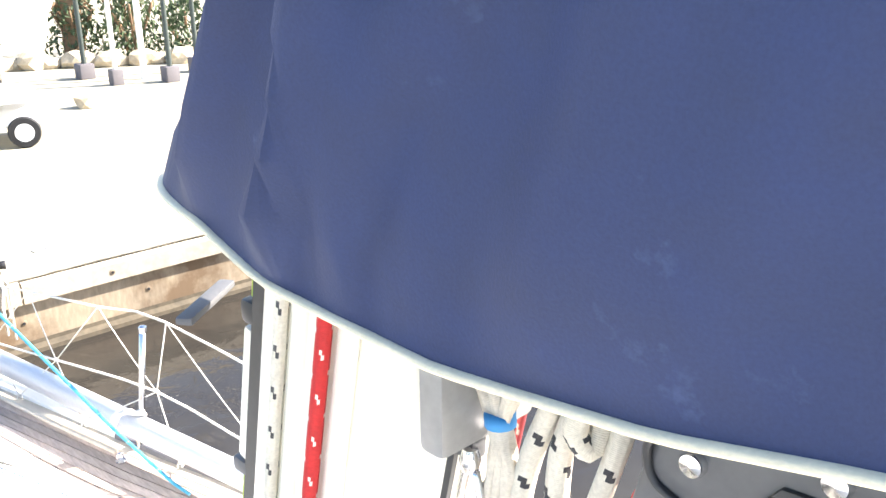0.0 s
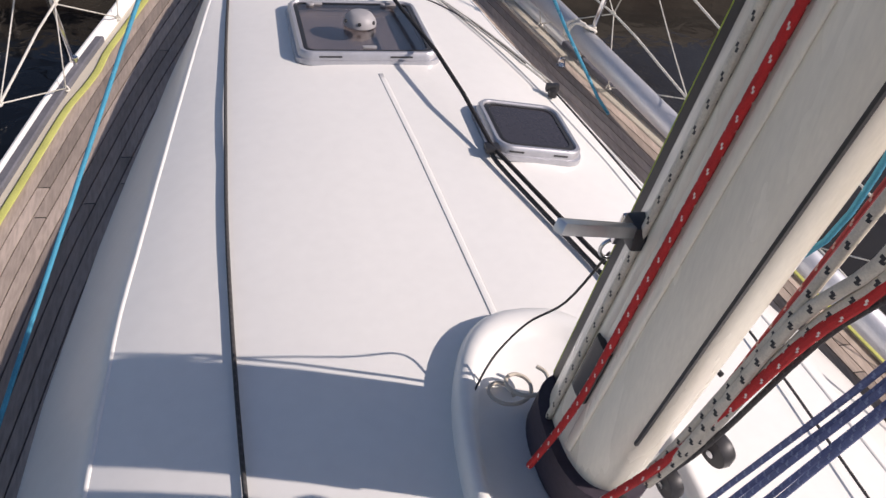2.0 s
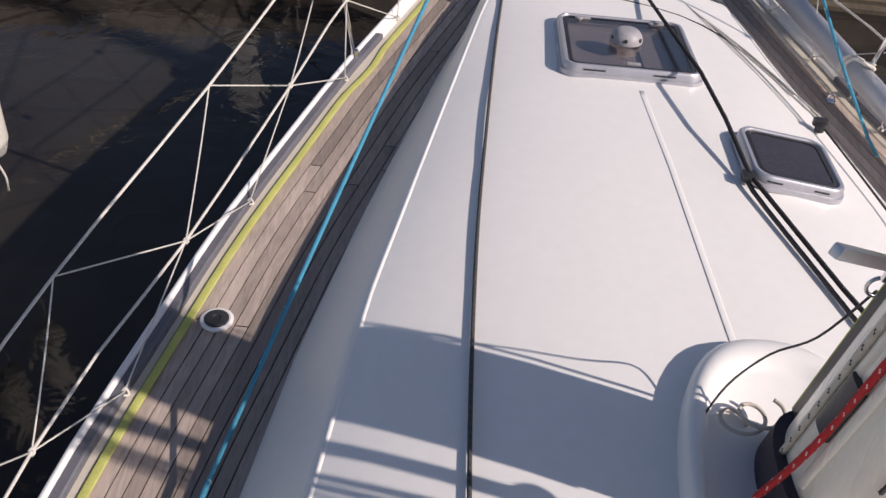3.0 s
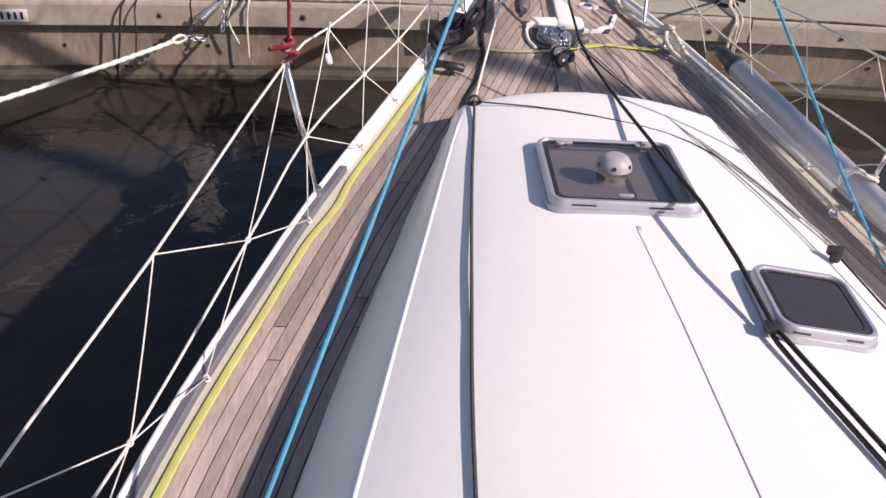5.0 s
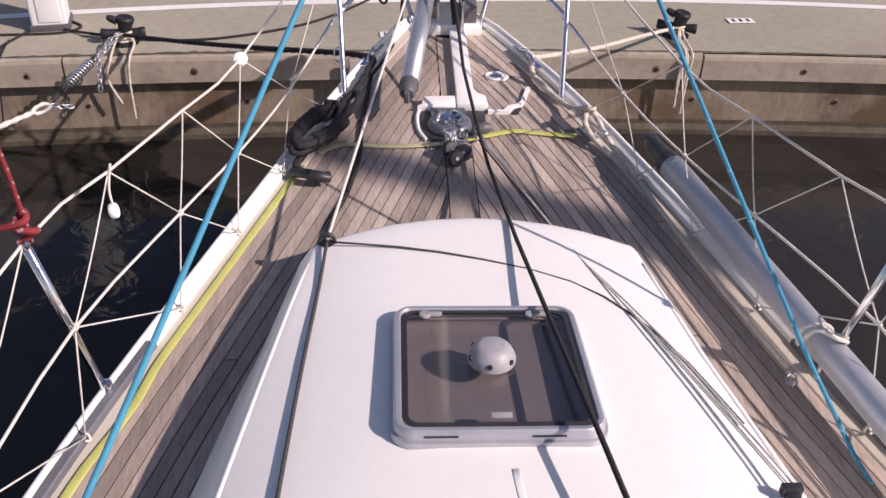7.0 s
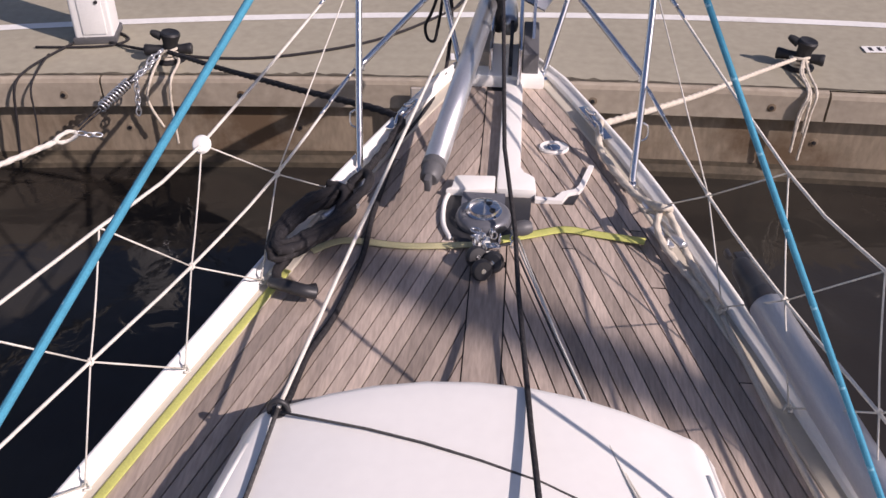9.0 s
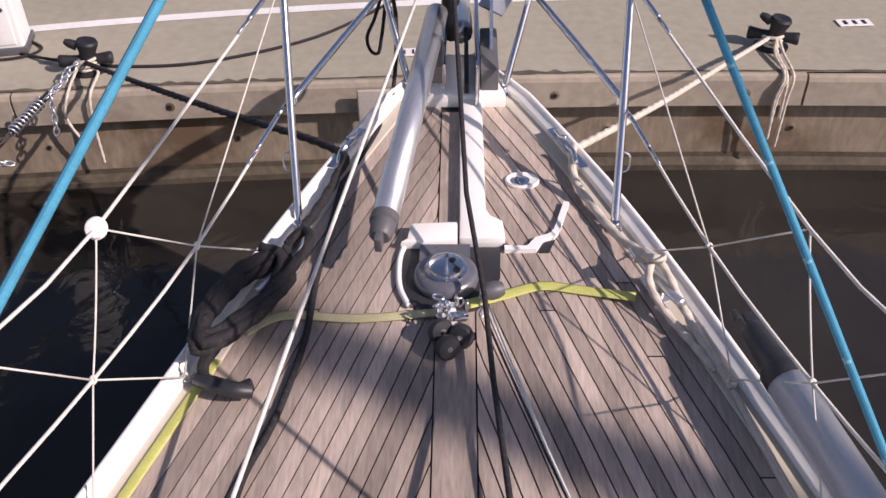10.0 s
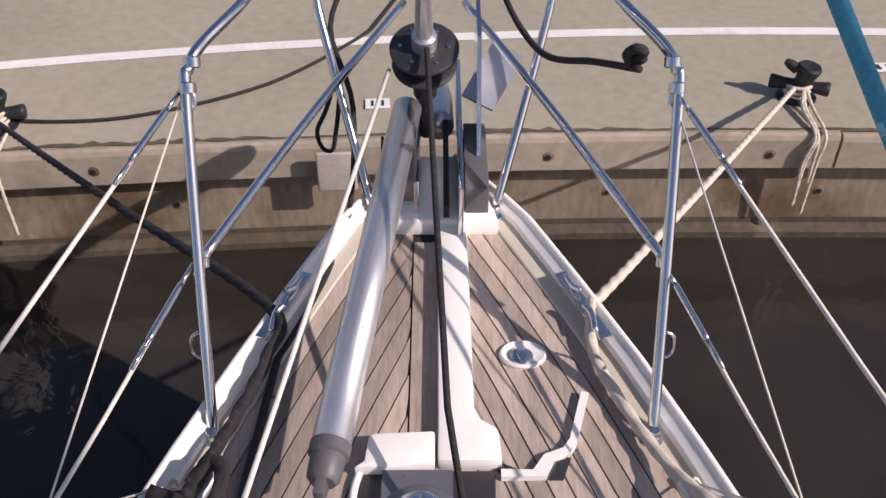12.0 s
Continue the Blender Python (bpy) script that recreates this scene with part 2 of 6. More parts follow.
def sweep(pts, r, sides=8, per=6, strands=0, pitch=0.06, flat=1.0, up=None):
    """Verts, faces and UVs (metres along, turns round) of a round or flattened line; strands: laid rope."""
    line = spline(pts, per)
    if strands:
        dense = []
        for a, b in zip(line, line[1:]):
            k = max(1, int((b - a).length / (pitch / 6)))
            dense += [a.lerp(b, i / k) for i in range(k)]
        line = dense + [line[-1]]
    verts, faces, uvs, s = [], [], [], 0.0
    t0 = (line[1] - line[0]).normalized()
    ref = Vector(up) if up else (Vector((0, 0, 1)) if abs(t0.z) < 0.9 else Vector((1, 0, 0)))
    side = t0.cross(ref).normalized()
    run = []
    for i, q in enumerate(line):
        t = (line[min(i + 1, len(line) - 1)] - line[max(i - 1, 0)]).normalized()
        if up:
            side = t.cross(Vector(up)).normalized()
        else:
            side = (side - t * side.dot(t)).normalized()
        nrm = side.cross(t)
        if i:
            s += (q - line[i - 1]).length
        run.append(s)
        for k in range(sides):
            a = 2 * math.pi * k / sides
            rad = r * (1 + (0.16 * math.cos(strands * (a - 2 * math.pi * s / (pitch * strands))) if strands else 0))
            verts.append(q + side * (math.cos(a) * rad) + nrm * (math.sin(a) * rad * flat))
    for i in range(len(line) - 1):
        for k in range(sides):
            k2 = (k + 1) % sides
            faces.append((i * sides + k, i * sides + k2, (i + 1) * sides + k2, (i + 1) * sides + k))
            u0, u1, v0, v1 = run[i], run[i + 1], k / sides, (k + 1) / sides
            uvs += [(u0, v0), (u0, v1), (u1, v1), (u1, v0)]
    n = len(line)
    faces.append(tuple(range(sides))[::-1])
    uvs += [(0, 0)] * sides
    faces.append(tuple((n - 1) * sides + k for k in range(sides)))
    uvs += [(s, 0)] * sides
    return verts, faces, uvs


def tube(name, pts, r, material, parent=None, label="", sides=8, per=6, **more):
    v, fc, uv = sweep(pts, r, sides, per, **more)
    return obj(name, v, fc, material, parent, label, uvs=uv)


def rope(name, pts, r, material, label, category="rope", group="", **more):
    return tagged(tube(name, pts, r, material, **more), label, category, group)


def sag(a, b, drop, n=6):
    a, b = Vector(a), Vector(b)
    return [a.lerp(b, i / n) - Vector((0, 0, drop * 4 * (i / n) * (1 - i / n))) for i in range(n + 1)]


# ---------------------------------------------------------------- the yacht's lines (bow along +y)
CX = 0.02


def zd(y):
    return 0.073 * (y - 3)


def edge(y):
    """Half width of the deck at the outer toe rail."""
    ys = (-4.0, -1.0, 0.0, 1.0, 1.41, 1.95, 2.92, 3.57, 4.14, 4.65, 5.15, 5.53, 5.78)
    ws = (1.82, 1.77, 1.71, 1.60, 1.52, 1.42, 1.165, 0.955, 0.765, 0.603, 0.412, 0.247, 0.07)
    d = 0.12
    return float(np.mean([np.interp(y + k * d, ys, ws) for k in (-1.5, -0.5, 0.5, 1.5)])) if y < 5.4 else float(np.interp(y, ys, ws))


def base_w(y):
    return float(np.interp(y, (-4, -1.0, 0.0, 1.02, 1.44, 2.02, 3.05, 3.5), (1.38, 1.34, 1.24, 1.11, 1.06, 0.955, 0.74, 0.62)))


def crease_w(y):
    return float(np.interp(y, (-4, -1.0, 0.0, 0.85, 1.4, 1.86, 3.2, 3.5), (1.12, 1.085, 0.99, 0.91, 0.86, 0.79, 0.59, 0.535)))


def crease_h(y):
    return float(np.interp(y, (-4, 1.0, 2.0, 2.8, 3.4, 3.7), (0.34, 0.30, 0.265, 0.225, 0.175, 0.15)))


def crown_h(y):
    return float(np.interp(y, (-4, 0.0, 1.0, 2.0, 2.57, 3.13, 3.7), (0.47, 0.45, 0.42, 0.375, 0.325, 0.24, 0.165)))


def wide(y):
    """How much broader the starboard side is than the port side, seen from the line CX."""
    return 0.06 * max(0.0, 3 - y)


def edge_s(y):
    return edge(y) + wide(y) + float(np.interp(y, (3.0, 4.0, 5.0, 5.7), (0.0, 0.03, 0.025, 0.0)))


def skew(x, y, half):
    """Spreads a section's starboard side by wide(y)."""
    foot = max(0.0, min(1.0, (2.1 - y) / 0.8)) * max(0.0, (x / half - 0.78) / 0.22)
    return x + wide(y) * max(0.0, min(1.0, 0.5 + 0.5 * x / half)) + 0.19 * foot


def roof_z(x, y):
    """Height of the coachroof's top at a place."""
    x0 = (x - CX - wide(y) / 2) / (1 + wide(y) / (2 * base_w(y)))
    k = min(1.0, abs(x0) / crease_w(y))
    return zd(y) + crown_h(y) + (crease_h(y) - crown_h(y)) * k ** 2.8

# ---------------------------------------------------------------- water and quay
def sheet(name, x0, x1, y0, y1, z, nx, ny, material, label, category):
    v = [(x0 + (x1 - x0) * i / nx, y0 + (y1 - y0) * j / ny, z) for j in range(ny + 1) for i in range(nx + 1)]
    fc = [(j * (nx + 1) + i, j * (nx + 1) + i + 1, (j + 1) * (nx + 1) + i + 1, (j + 1) * (nx + 1) + i) for j in range(ny) for i in range(nx)]
    return tagged(obj(name, v, fc, material), label, category, kind="structure")


WATER_Z, QUAY_Z = -1.4, -0.72
wm = bpy.data.materials.new("harbour_water")
wm.use_nodes = True
_n, _l = wm.node_tree.nodes, wm.node_tree.links
_b = _n["Principled BSDF"]
_geo = _n.new("ShaderNodeNewGeometry")
_n1 = _n.new("ShaderNodeTexNoise")
_n1.inputs["Scale"].default_value, _n1.inputs["Detail"].default_value = 0.8, 5
_l.new(_geo.outputs["Position"], _n1.inputs["Vector"])
_cr = _n.new("ShaderNodeValToRGB")
_cr.color_ramp.elements[0].position, _cr.color_ramp.elements[0].color = 0.38, (0.024, 0.021, 0.0185, 1)
_cr.color_ramp.elements[1].position, _cr.color_ramp.elements[1].color = 0.72, (0.039, 0.036, 0.030, 1)
_l.new(_n1.outputs[0], _cr.inputs[0])
_l.new(_cr.outputs[0], _b.inputs["Base Color"])
_b.inputs["Roughness"].default_value, _b.inputs["IOR"].default_value = 0.06, 1.33
_n2 = _n.new("ShaderNodeTexNoise")
_n2.inputs["Scale"].default_value, _n2.inputs["Detail"].default_value, _n2.inputs["Distortion"].default_value = 3.5, 3, 0.6
_l.new(_geo.outputs["Position"], _n2.inputs["Vector"])
_bp = _n.new("ShaderNodeBump")
_bp.inputs["Strength"].default_value, _bp.inputs["Distance"].default_value = 0.35, 0.03
_l.new(_n2.outputs[0], _bp.inputs["Height"])
_l.new(_bp.outputs[0], _b.inputs["Normal"])
sheet("water", -900, 900, -900, 7.6, WATER_Z, 8, 8, wm, "dark green calm harbour water with faint ripples", "water")


def quay_edge(x):
    x = max(-14.0, min(14.0, x))
    return 7.40 + 0.045 * x - 0.012 * x * x


# the quay's top: one sheet, its front following the curved edge
xs = [-900, -60, -14] + [-13.5 + 0.75 * i for i in range(37)] + [14, 60, 900]
v, fc = [], []
for x in xs:
    y = quay_edge(x)
    v += [(x, y + 0.04, QUAY_Z), (x, y + 4, QUAY_Z), (x, y + 12, QUAY_Z), (x, 60, QUAY_Z), (x, 900, QUAY_Z)]
for i in range(len(xs) - 1):
    for j in range(4):
        a = i * 5 + j
        fc.append((a, a + 5, a + 6, a + 1))
ground = tagged(obj("ground", v, fc, CONC), "sunlit beige concrete quay surface, worn and stained", "quay", kind="structure")

# lower wall under the overhanging coping, down into the water
v, fc = [], []
for x in xs:
    y = quay_edge(x)
    v += [(x, y + 0.4, QUAY_Z - 0.19), (x, y + 0.075, QUAY_Z - 0.19), (x, y + 0.075, QUAY_Z - 0.62), (x, y + 0.02, QUAY_Z - 0.645), (x, y + 0.02, -2.6)]
for i in range(len(xs) - 1):
    for j in range(4):
        a = i * 5 + j
        fc.append((a, a + 5, a + 6, a + 1))
wall = tagged(obj("wall_quay", v, fc, CONC2, smooth=False), "stained concrete quay wall with a ledge at the waterline", "wall", kind="structure")

# darker patchy band along the foot of the wall
v, fc = [], []
for x in xs:
    y = quay_edge(x)
    v += [(x, y + 0.067, QUAY_Z - 0.575), (x, y + 0.067, QUAY_Z - 0.612), (x, y + 0.014, QUAY_Z - 0.640), (x, y + 0.014, -1.6)]
for i in range(len(xs) - 1):
    for j in range(3):
        a = i * 4 + j
        fc.append((a, a + 4, a + 5, a + 1))
tagged(obj("wall_waterline", v, fc, mat("dark_waterline_band", (0.075, 0.06, 0.04), 0.8, var=0.5, scale=3, fine=20, bump=0.6, stain=(0.26, 0.21, 0.15), stain_at=0.58), smooth=False), "dark patchy band along the waterline of the wall", "wall", kind="structure")

CONC3 = mat("dirty_coping_concrete", (0.35, 0.30, 0.235), 0.9, var=0.24, scale=1.6, fine=16, bump=0.5, stain=(0.20, 0.165, 0.125), stain_at=0.56)
# coping: long cast blocks with narrow joints, each a piece
coping = thing("coping", (0, 7.4, QUAY_Z), "beige concrete coping blocks along the quay edge", "coping", kind="structure")
x = -12.0
random.seed(5)
while x < 12.0:
    L = 2.35
    k = 6
    v, fc = [], []
    dz = random.uniform(-0.006, 0.006)
    for i in range(k + 1):
        xx = x + 0.008 + (L - 0.016) * i / k
        y = quay_edge(xx)
        v += [(xx, y + 0.30, QUAY_Z - 0.22), (xx, y, QUAY_Z - 0.205), (xx, y - 0.003, QUAY_Z - 0.04 + dz), (xx, y + 0.006, QUAY_Z - 0.014 + dz), (xx, y + 0.022, QUAY_Z + dz - 0.004), (xx, y + 0.044, QUAY_Z - 0.005 + dz)]
    for i in range(k):
        for j in range(6):
            a, b = i * 6 + j, i * 6 + (j + 1) % 6
            fc.append((a, a + 6, b + 6, b))
    fc += [tuple(range(6)), tuple(k * 6 + j for j in range(6))[::-1]]
    obj("coping_block", v, fc, CONC3, coping, smooth=False)
    x += L

# dirt and weeds caught in the joint between coping and quay
v, fc = [], []
random.seed(23)
for i in range(361):
    x = -9 + 0.05 * i
    y = quay_edge(x) + 0.045
    n = 0.5 + 0.5 * math.sin(1.7 * x + 2 * math.sin(0.9 * x))
    a, b = random.uniform(0.003, 0.010 + 0.022 * n), random.uniform(0.003, 0.010 + 0.022 * n)
    v += [(x, y - 0.5 * a, QUAY_Z + 0.006), (x, y + 1.4 * b, QUAY_Z + 0.006)]
fc = [(2 * i, 2 * i + 2, 2 * i + 3, 2 * i + 1) for i in range(360)]
tagged(obj("joint_dirt", v, fc, mat("joint_dirt", (0.10, 0.085, 0.06), 0.95, var=0.5, scale=12, fine=90, bump=0.6), smooth=False), "dark dirt and weeds in the joint behind the coping", "joint", kind="structure")

# tie-rod plates in the coping and the wall
for i in range(12):
    for dz, dx in ((-0.12, 0.0), (-0.40, 0.35)):
        x = -6.3 + 1.15 * i + dx
        y = quay_edge(x) + (0.0 if dz > -0.2 else 0.075)
        tp = thing("wall_bolt", (x, y, QUAY_Z + dz), "rusty bolt hole in the concrete quay face", "bolt", "wall bolts")
        part("ring", lathe([(0.030, 0), (0.030, 0.003), (0.024, 0.005), (0.0, 0.005)], Matrix.Translation((x, y, QUAY_Z + dz)) @ Matrix.Rotation(radians(90), 4, "X"), 14), CONC2, tp)
        part("bolt", cyl(0.014, 0.012, Matrix.Translation((x, y, QUAY_Z + dz)) @ Matrix.Rotation(radians(90), 4, "X"), seg=10), IRON, tp)

# white line on the quay, dashed marks
v, fc = [], []
lx = [-12 + 0.5 * i for i in range(49)]
for x in lx:
    xx = max(-6, min(6, x))
    y = 8.48 + 0.09 * xx - 0.022 * xx * xx
    v += [(x, y, QUAY_Z + 0.004), (x, y + 0.10, QUAY_Z + 0.004)]
fc = [(2 * i, 2 * i + 2, 2 * i + 3, 2 * i + 1) for i in range(len(lx) - 1)]
tagged(obj("painted_line", v, fc, WHITEP), "worn white line painted on the quay", "road marking", kind="structure")

# berth plates: small white stencilled rectangles with dark bars
def plate(x, y, w, h, turn, bars):
    p = thing("berth_plate", (x, y, QUAY_Z + 0.004), "small white painted berth mark with dark characters on the quay", "sign", "berth plates")
    m = pose(x, y, QUAY_Z + 0.008, 0, 0, turn)
    part("plate", box((w, h, 0.004), m), WHITEP, p)
    for i in range(bars):
        part("bar", box((w * 0.10, h * 0.55, 0.004), m @ Matrix.Translation(((i + 0.5) / bars * w * 0.84 - w * 0.42, 0, 0.003))), PLAST, p)


plate(-0.29, 7.74, 0.13, 0.10, 4, 2)
plate(-3.93, 7.42, 0.26, 0.12, 8, 4)
# the same kind of mark on the coping's face
fx, fy = -3.98, quay_edge(-3.98) - 0.006
fm = pose(fx, fy, QUAY_Z - 0.125, 90, 0, 8)
fp = thing("berth_plate", (fx, fy, QUAY_Z - 0.125), "white painted berth mark with dark characters on the coping face", "sign", "berth plates")
part("plate", box((0.24, 0.10, 0.005), fm), WHITEP, fp)
for i in range(4):
    part("bar", box((0.022, 0.06, 0.004), fm @ Matrix.Translation((-0.075 + 0.05 * i, 0, 0.004))), PLAST, fp)
# pale plate held proud of the coping ahead of the bow
qb = thing("fender_board", (-0.48, quay_edge(-0.48), QUAY_Z - 0.12), "pale grey board on brackets at the quay edge", "board")
qm = pose(-0.48, quay_edge(-0.48) - 0.075, QUAY_Z - 0.13, 0, 0, 3)
part("board", box((0.20, 0.022, 0.23), qm), mat("pale_grey_board", (0.42, 0.38, 0.33), 0.6, var=0.15, scale=8, fine=60), qb, bevel=0.012, seg=3)
for dx in (-0.06, 0.06):
    part("bracket", box((0.02, 0.07, 0.03), qm @ Matrix.Translation((dx, 0.045, 0.0))), IRON, qb, bevel=0.003)
plate(2.6, 8.15, 0.22, 0.10, 4, 3)


# ---------------------------------------------------------------- hull, deck, teak
yacht = thing("yacht", (CX, 0, WATER_Z), "white sailing yacht with laid teak deck, moored bow to the quay", "yacht")
ys = [-4 + 0.25 * i for i in range(38)] + [5.4, 5.5, 5.6, 5.7, 5.78]
v, fc = [], []
for y in ys:
    z = zd(y)
    rake = 0.0 if y < 4 else 0.25 * ((y - 4) / 1.78) ** 2
    for s in (-1, 1):
        e = edge(y) if s < 0 else edge_s(y)
        v += [(CX + s * (e - 0.004), y, z + 0.004), (CX + s * (e - 0.0), y, z - 0.12), (CX + s * e * 0.97, y - rake * 0.3, z - 0.6), (CX + s * e * 0.84, y - rake, -1.45), (CX + s * e * 0.5, y - rake * 1.5, -1.9)]
n = 10
for i in range(len(ys) - 1):
    for o in (0, 5):
        for j in range(4):
            a = i * n + o + j
            fc.append((a, a + 1, a + 1 + n, a + n) if o else (a + n, a + n + 1, a + 1, a))
q = (len(ys) - 1) * n
fc += [(q + j, q + j + 1, q + 6 + j, q + 5 + j) for j in range(4)]
obj("hull", v, fc, GEL, yacht, "white gelcoat hull")

# deck under the planks: the black of the seams
v, fc = [], []
for y in ys:
    e = max(0.01, edge(y) - 0.03)
    v += [(CX - e, y, zd(y) - 0.004), (CX + e + edge_s(y) - edge(y), y, zd(y) - 0.004)]
fc = [(2 * i, 2 * i + 1, 2 * i + 3, 2 * i + 2) for i in range(len(ys) - 1)]
deck = obj("deck", v, fc, CAULK, yacht, "black seam compound between teak planks")

STRIP = mat("weathered_alloy_strip", (0.15, 0.15, 0.17), 0.6, 0.2, var=0.2, scale=6, fine=80)
# toe rail: white outer lip, weathered alloy strip on its top, cream waterway inside it
def along(name, side, section, material, label, y_end=9.0, smooth=False):
    """A section (distance inboard of the deck edge, height) drawn along one side."""
    run = [y for y in ys if y < y_end]
    v, fc = [], []
    for y in run:
        e = edge(y) if side < 0 else edge_s(y)
        v += [(CX + side * max(0.003 - 0.0002 * i, e - dx), y, zd(y) + dz) for i, (dx, dz) in enumerate(section)]
    k = len(section)
    for i in range(len(run) - 1):
        for j in range(k - 1):
            a = i * k + j
            fc.append((a, a + 1, a + 1 + k, a + k) if side < 0 else (a + k, a + k + 1, a + 1, a))
    obj(name, v, fc, material, yacht, label, smooth=smooth)


for s in (-1, 1):
    along("toe_rail", s, [(0.0, -0.03), (-0.005, 0.0), (-0.005, 0.038), (-0.001, 0.044), (0.009, 0.045), (0.014, 0.040), (0.016, 0.030), (0.044, 0.030), (0.047, 0.026), (0.048, 0.0)], GEL, "white moulded toe rail", smooth=True)
    along("rubbing_strip", s, [(0.0165, 0.032), (0.018, 0.0345), (0.043, 0.0345), (0.0485, 0.030), (0.050, 0.010)], STRIP, "weathered grey alloy strip along the toe rail", 3.30)
    along("margin_board", s, [(0.047, 0.010), (0.094, 0.008), (0.098, 0.005), (0.100, -0.01)], GEL2, "cream gelcoat waterway inside the toe rail")


def slope(y):
    return (edge(y + 0.05) - edge(y - 0.05)) / 0.1


# coachroof: lofted sections, its front arched and dropped to the deck
def roof_row(y, drop=0.0, ahead=0.0):
    bw, cw, ch, kh = base_w(y), crease_w(y), crease_h(y), crown_h(y)
    half = [(bw + 0.012, -0.02), (bw, 0.012), (bw - 0.02, 0.05), (cw + (bw - cw) * 0.55, ch * 0.52), (cw + 0.05, ch - 0.055), (cw + 0.02, ch - 0.016), (cw + 0.004, ch - 0.002), (cw - 0.012, ch + 0.004)]
    half += [(cw * k, ch + (kh - ch) * (1 - k ** 2.8)) for k in (0.94, 0.85, 0.7, 0.5, 0.25)]
    row = [(-x, h) for x, h in half] + [(0.0, kh)] + [(x, h) for x, h in reversed(half)]
    a = min(1.0, max(0.0, (y - 2.3) / 1.2)) ** 1.5
    out = []
    for x, h in row:
        yy = y + a * (0.16 - 0.44 * x * x) + ahead
        out.append((CX + skew(x, y, bw), yy, zd(yy) + h * (1 - drop) - 0.02 * drop))
    return out


rows = [roof_row(-4 + 0.2 * i) for i in range(33)] + [roof_row(y) for y in (2.55, 2.7, 2.85, 3.0, 3.1, 3.2, 3.3, 3.38, 3.45, 3.5)]
rows += [roof_row(3.5, 0.03, 0.018), roof_row(3.5, 0.12, 0.033), roof_row(3.5, 0.5, 0.05), roof_row(3.5, 0.9, 0.062), roof_row(3.5, 1.0, 0.075)]
k = len(rows[0])
v = [p for r in rows for p in r]
fc = [(i * k + j, i * k + j + 1, (i + 1) * k + j + 1, (i + 1) * k + j) for i in range(len(rows) - 1) for j in range(k - 1)]
roof = obj("coachroof", v, fc, GEL, yacht, "white moulded coachroof with bevelled sides")
# the opening under the large hatch goes through the roof
HX, HY, HW, HD = 0.010, 2.850, 0.525, 0.545
bm = bmesh.new()
bm.from_mesh(roof.data)
for co, no in (((HX - HW / 2 + 0.03, 0, 0), (1, 0, 0)), ((HX + HW / 2 - 0.03, 0, 0), (1, 0, 0)), ((0, HY - HD / 2 + 0.03, 0), (0, 1, 0)), ((0, HY + HD / 2 - 0.03, 0), (0, 1, 0))):
    bmesh.ops.bisect_plane(bm, geom=bm.verts[:] + bm.edges[:] + bm.faces[:], plane_co=co, plane_no=no)
bmesh.ops.delete(bm, geom=[f for f in bm.faces if abs(f.calc_center_median().x - HX) < HW / 2 - 0.03 and abs(f.calc_center_median().y - HY) < HD / 2 - 0.03], context="FACES")
bm.to_mesh(roof.data)
bm.free()

for s in (-1, 1):
    pts = []
    for i in range(26):
        y = 3.42 - 0.22 * i
        a = min(1.0, max(0.0, (y - 2.3) / 1.2)) ** 1.5
        x = s * (crease_w(y) - 0.004)
        yy = y + a * (0.16 - 0.44 * x * x)
        pts.append((CX + skew(x, y, base_w(y)), yy, zd(yy) + crease_h(y) + 0.001))
    tube("crease_bead", pts, 0.007, GEL, yacht, "moulded bead along the roof edge", per=2, flat=0.6, up=(0, 0, 1))
seam = [(0.035 + 0.105 * (2.50 - y) / 1.3, y, roof_z(0.035 + 0.105 * (2.50 - y) / 1.3, y) + 0.001) for y in [2.50 - 0.1 * i for i in range(14)]]
tube("seam_rib", seam, 0.010, GEL, yacht, per=2, flat=0.09, up=(0, 0, 1))

# mast plinth: a raised kidney-shaped step round the mast
PX, PY = 0.20, 0.62
def plinth():
    out, seg = [], 48
    for sc, h in ((1.0, -0.05), (1.0, 0.035), (0.965, 0.058), (0.92, 0.066), (0.86, 0.062), (0.83, 0.045), (0.80, 0.035), (0.0, 0.035)):
        ring = []
        for i in range(seg):
            a = 2 * math.pi * i / seg
            c, s = math.cos(a), math.sin(a)
            x = PX + 0.27 * sc * math.copysign(abs(c) ** 0.8, c)
            y = PY + 0.60 * sc * math.copysign(abs(s) ** 0.8, s)
            ring.append((x, y, roof_z(PX, PY) * 0.0 + roof_z(x, y) + h))
        out.append(ring)
    v = [p for r in out for p in r]
    f = [(i * seg + j, i * seg + (j + 1) % seg, (i + 1) * seg + (j + 1) % seg, (i + 1) * seg + j) for i in range(len(out) - 1) for j in range(seg)]
    obj("mast_plinth", v, f, GEL, yacht, "raised white plinth round the mast foot")
plinth()


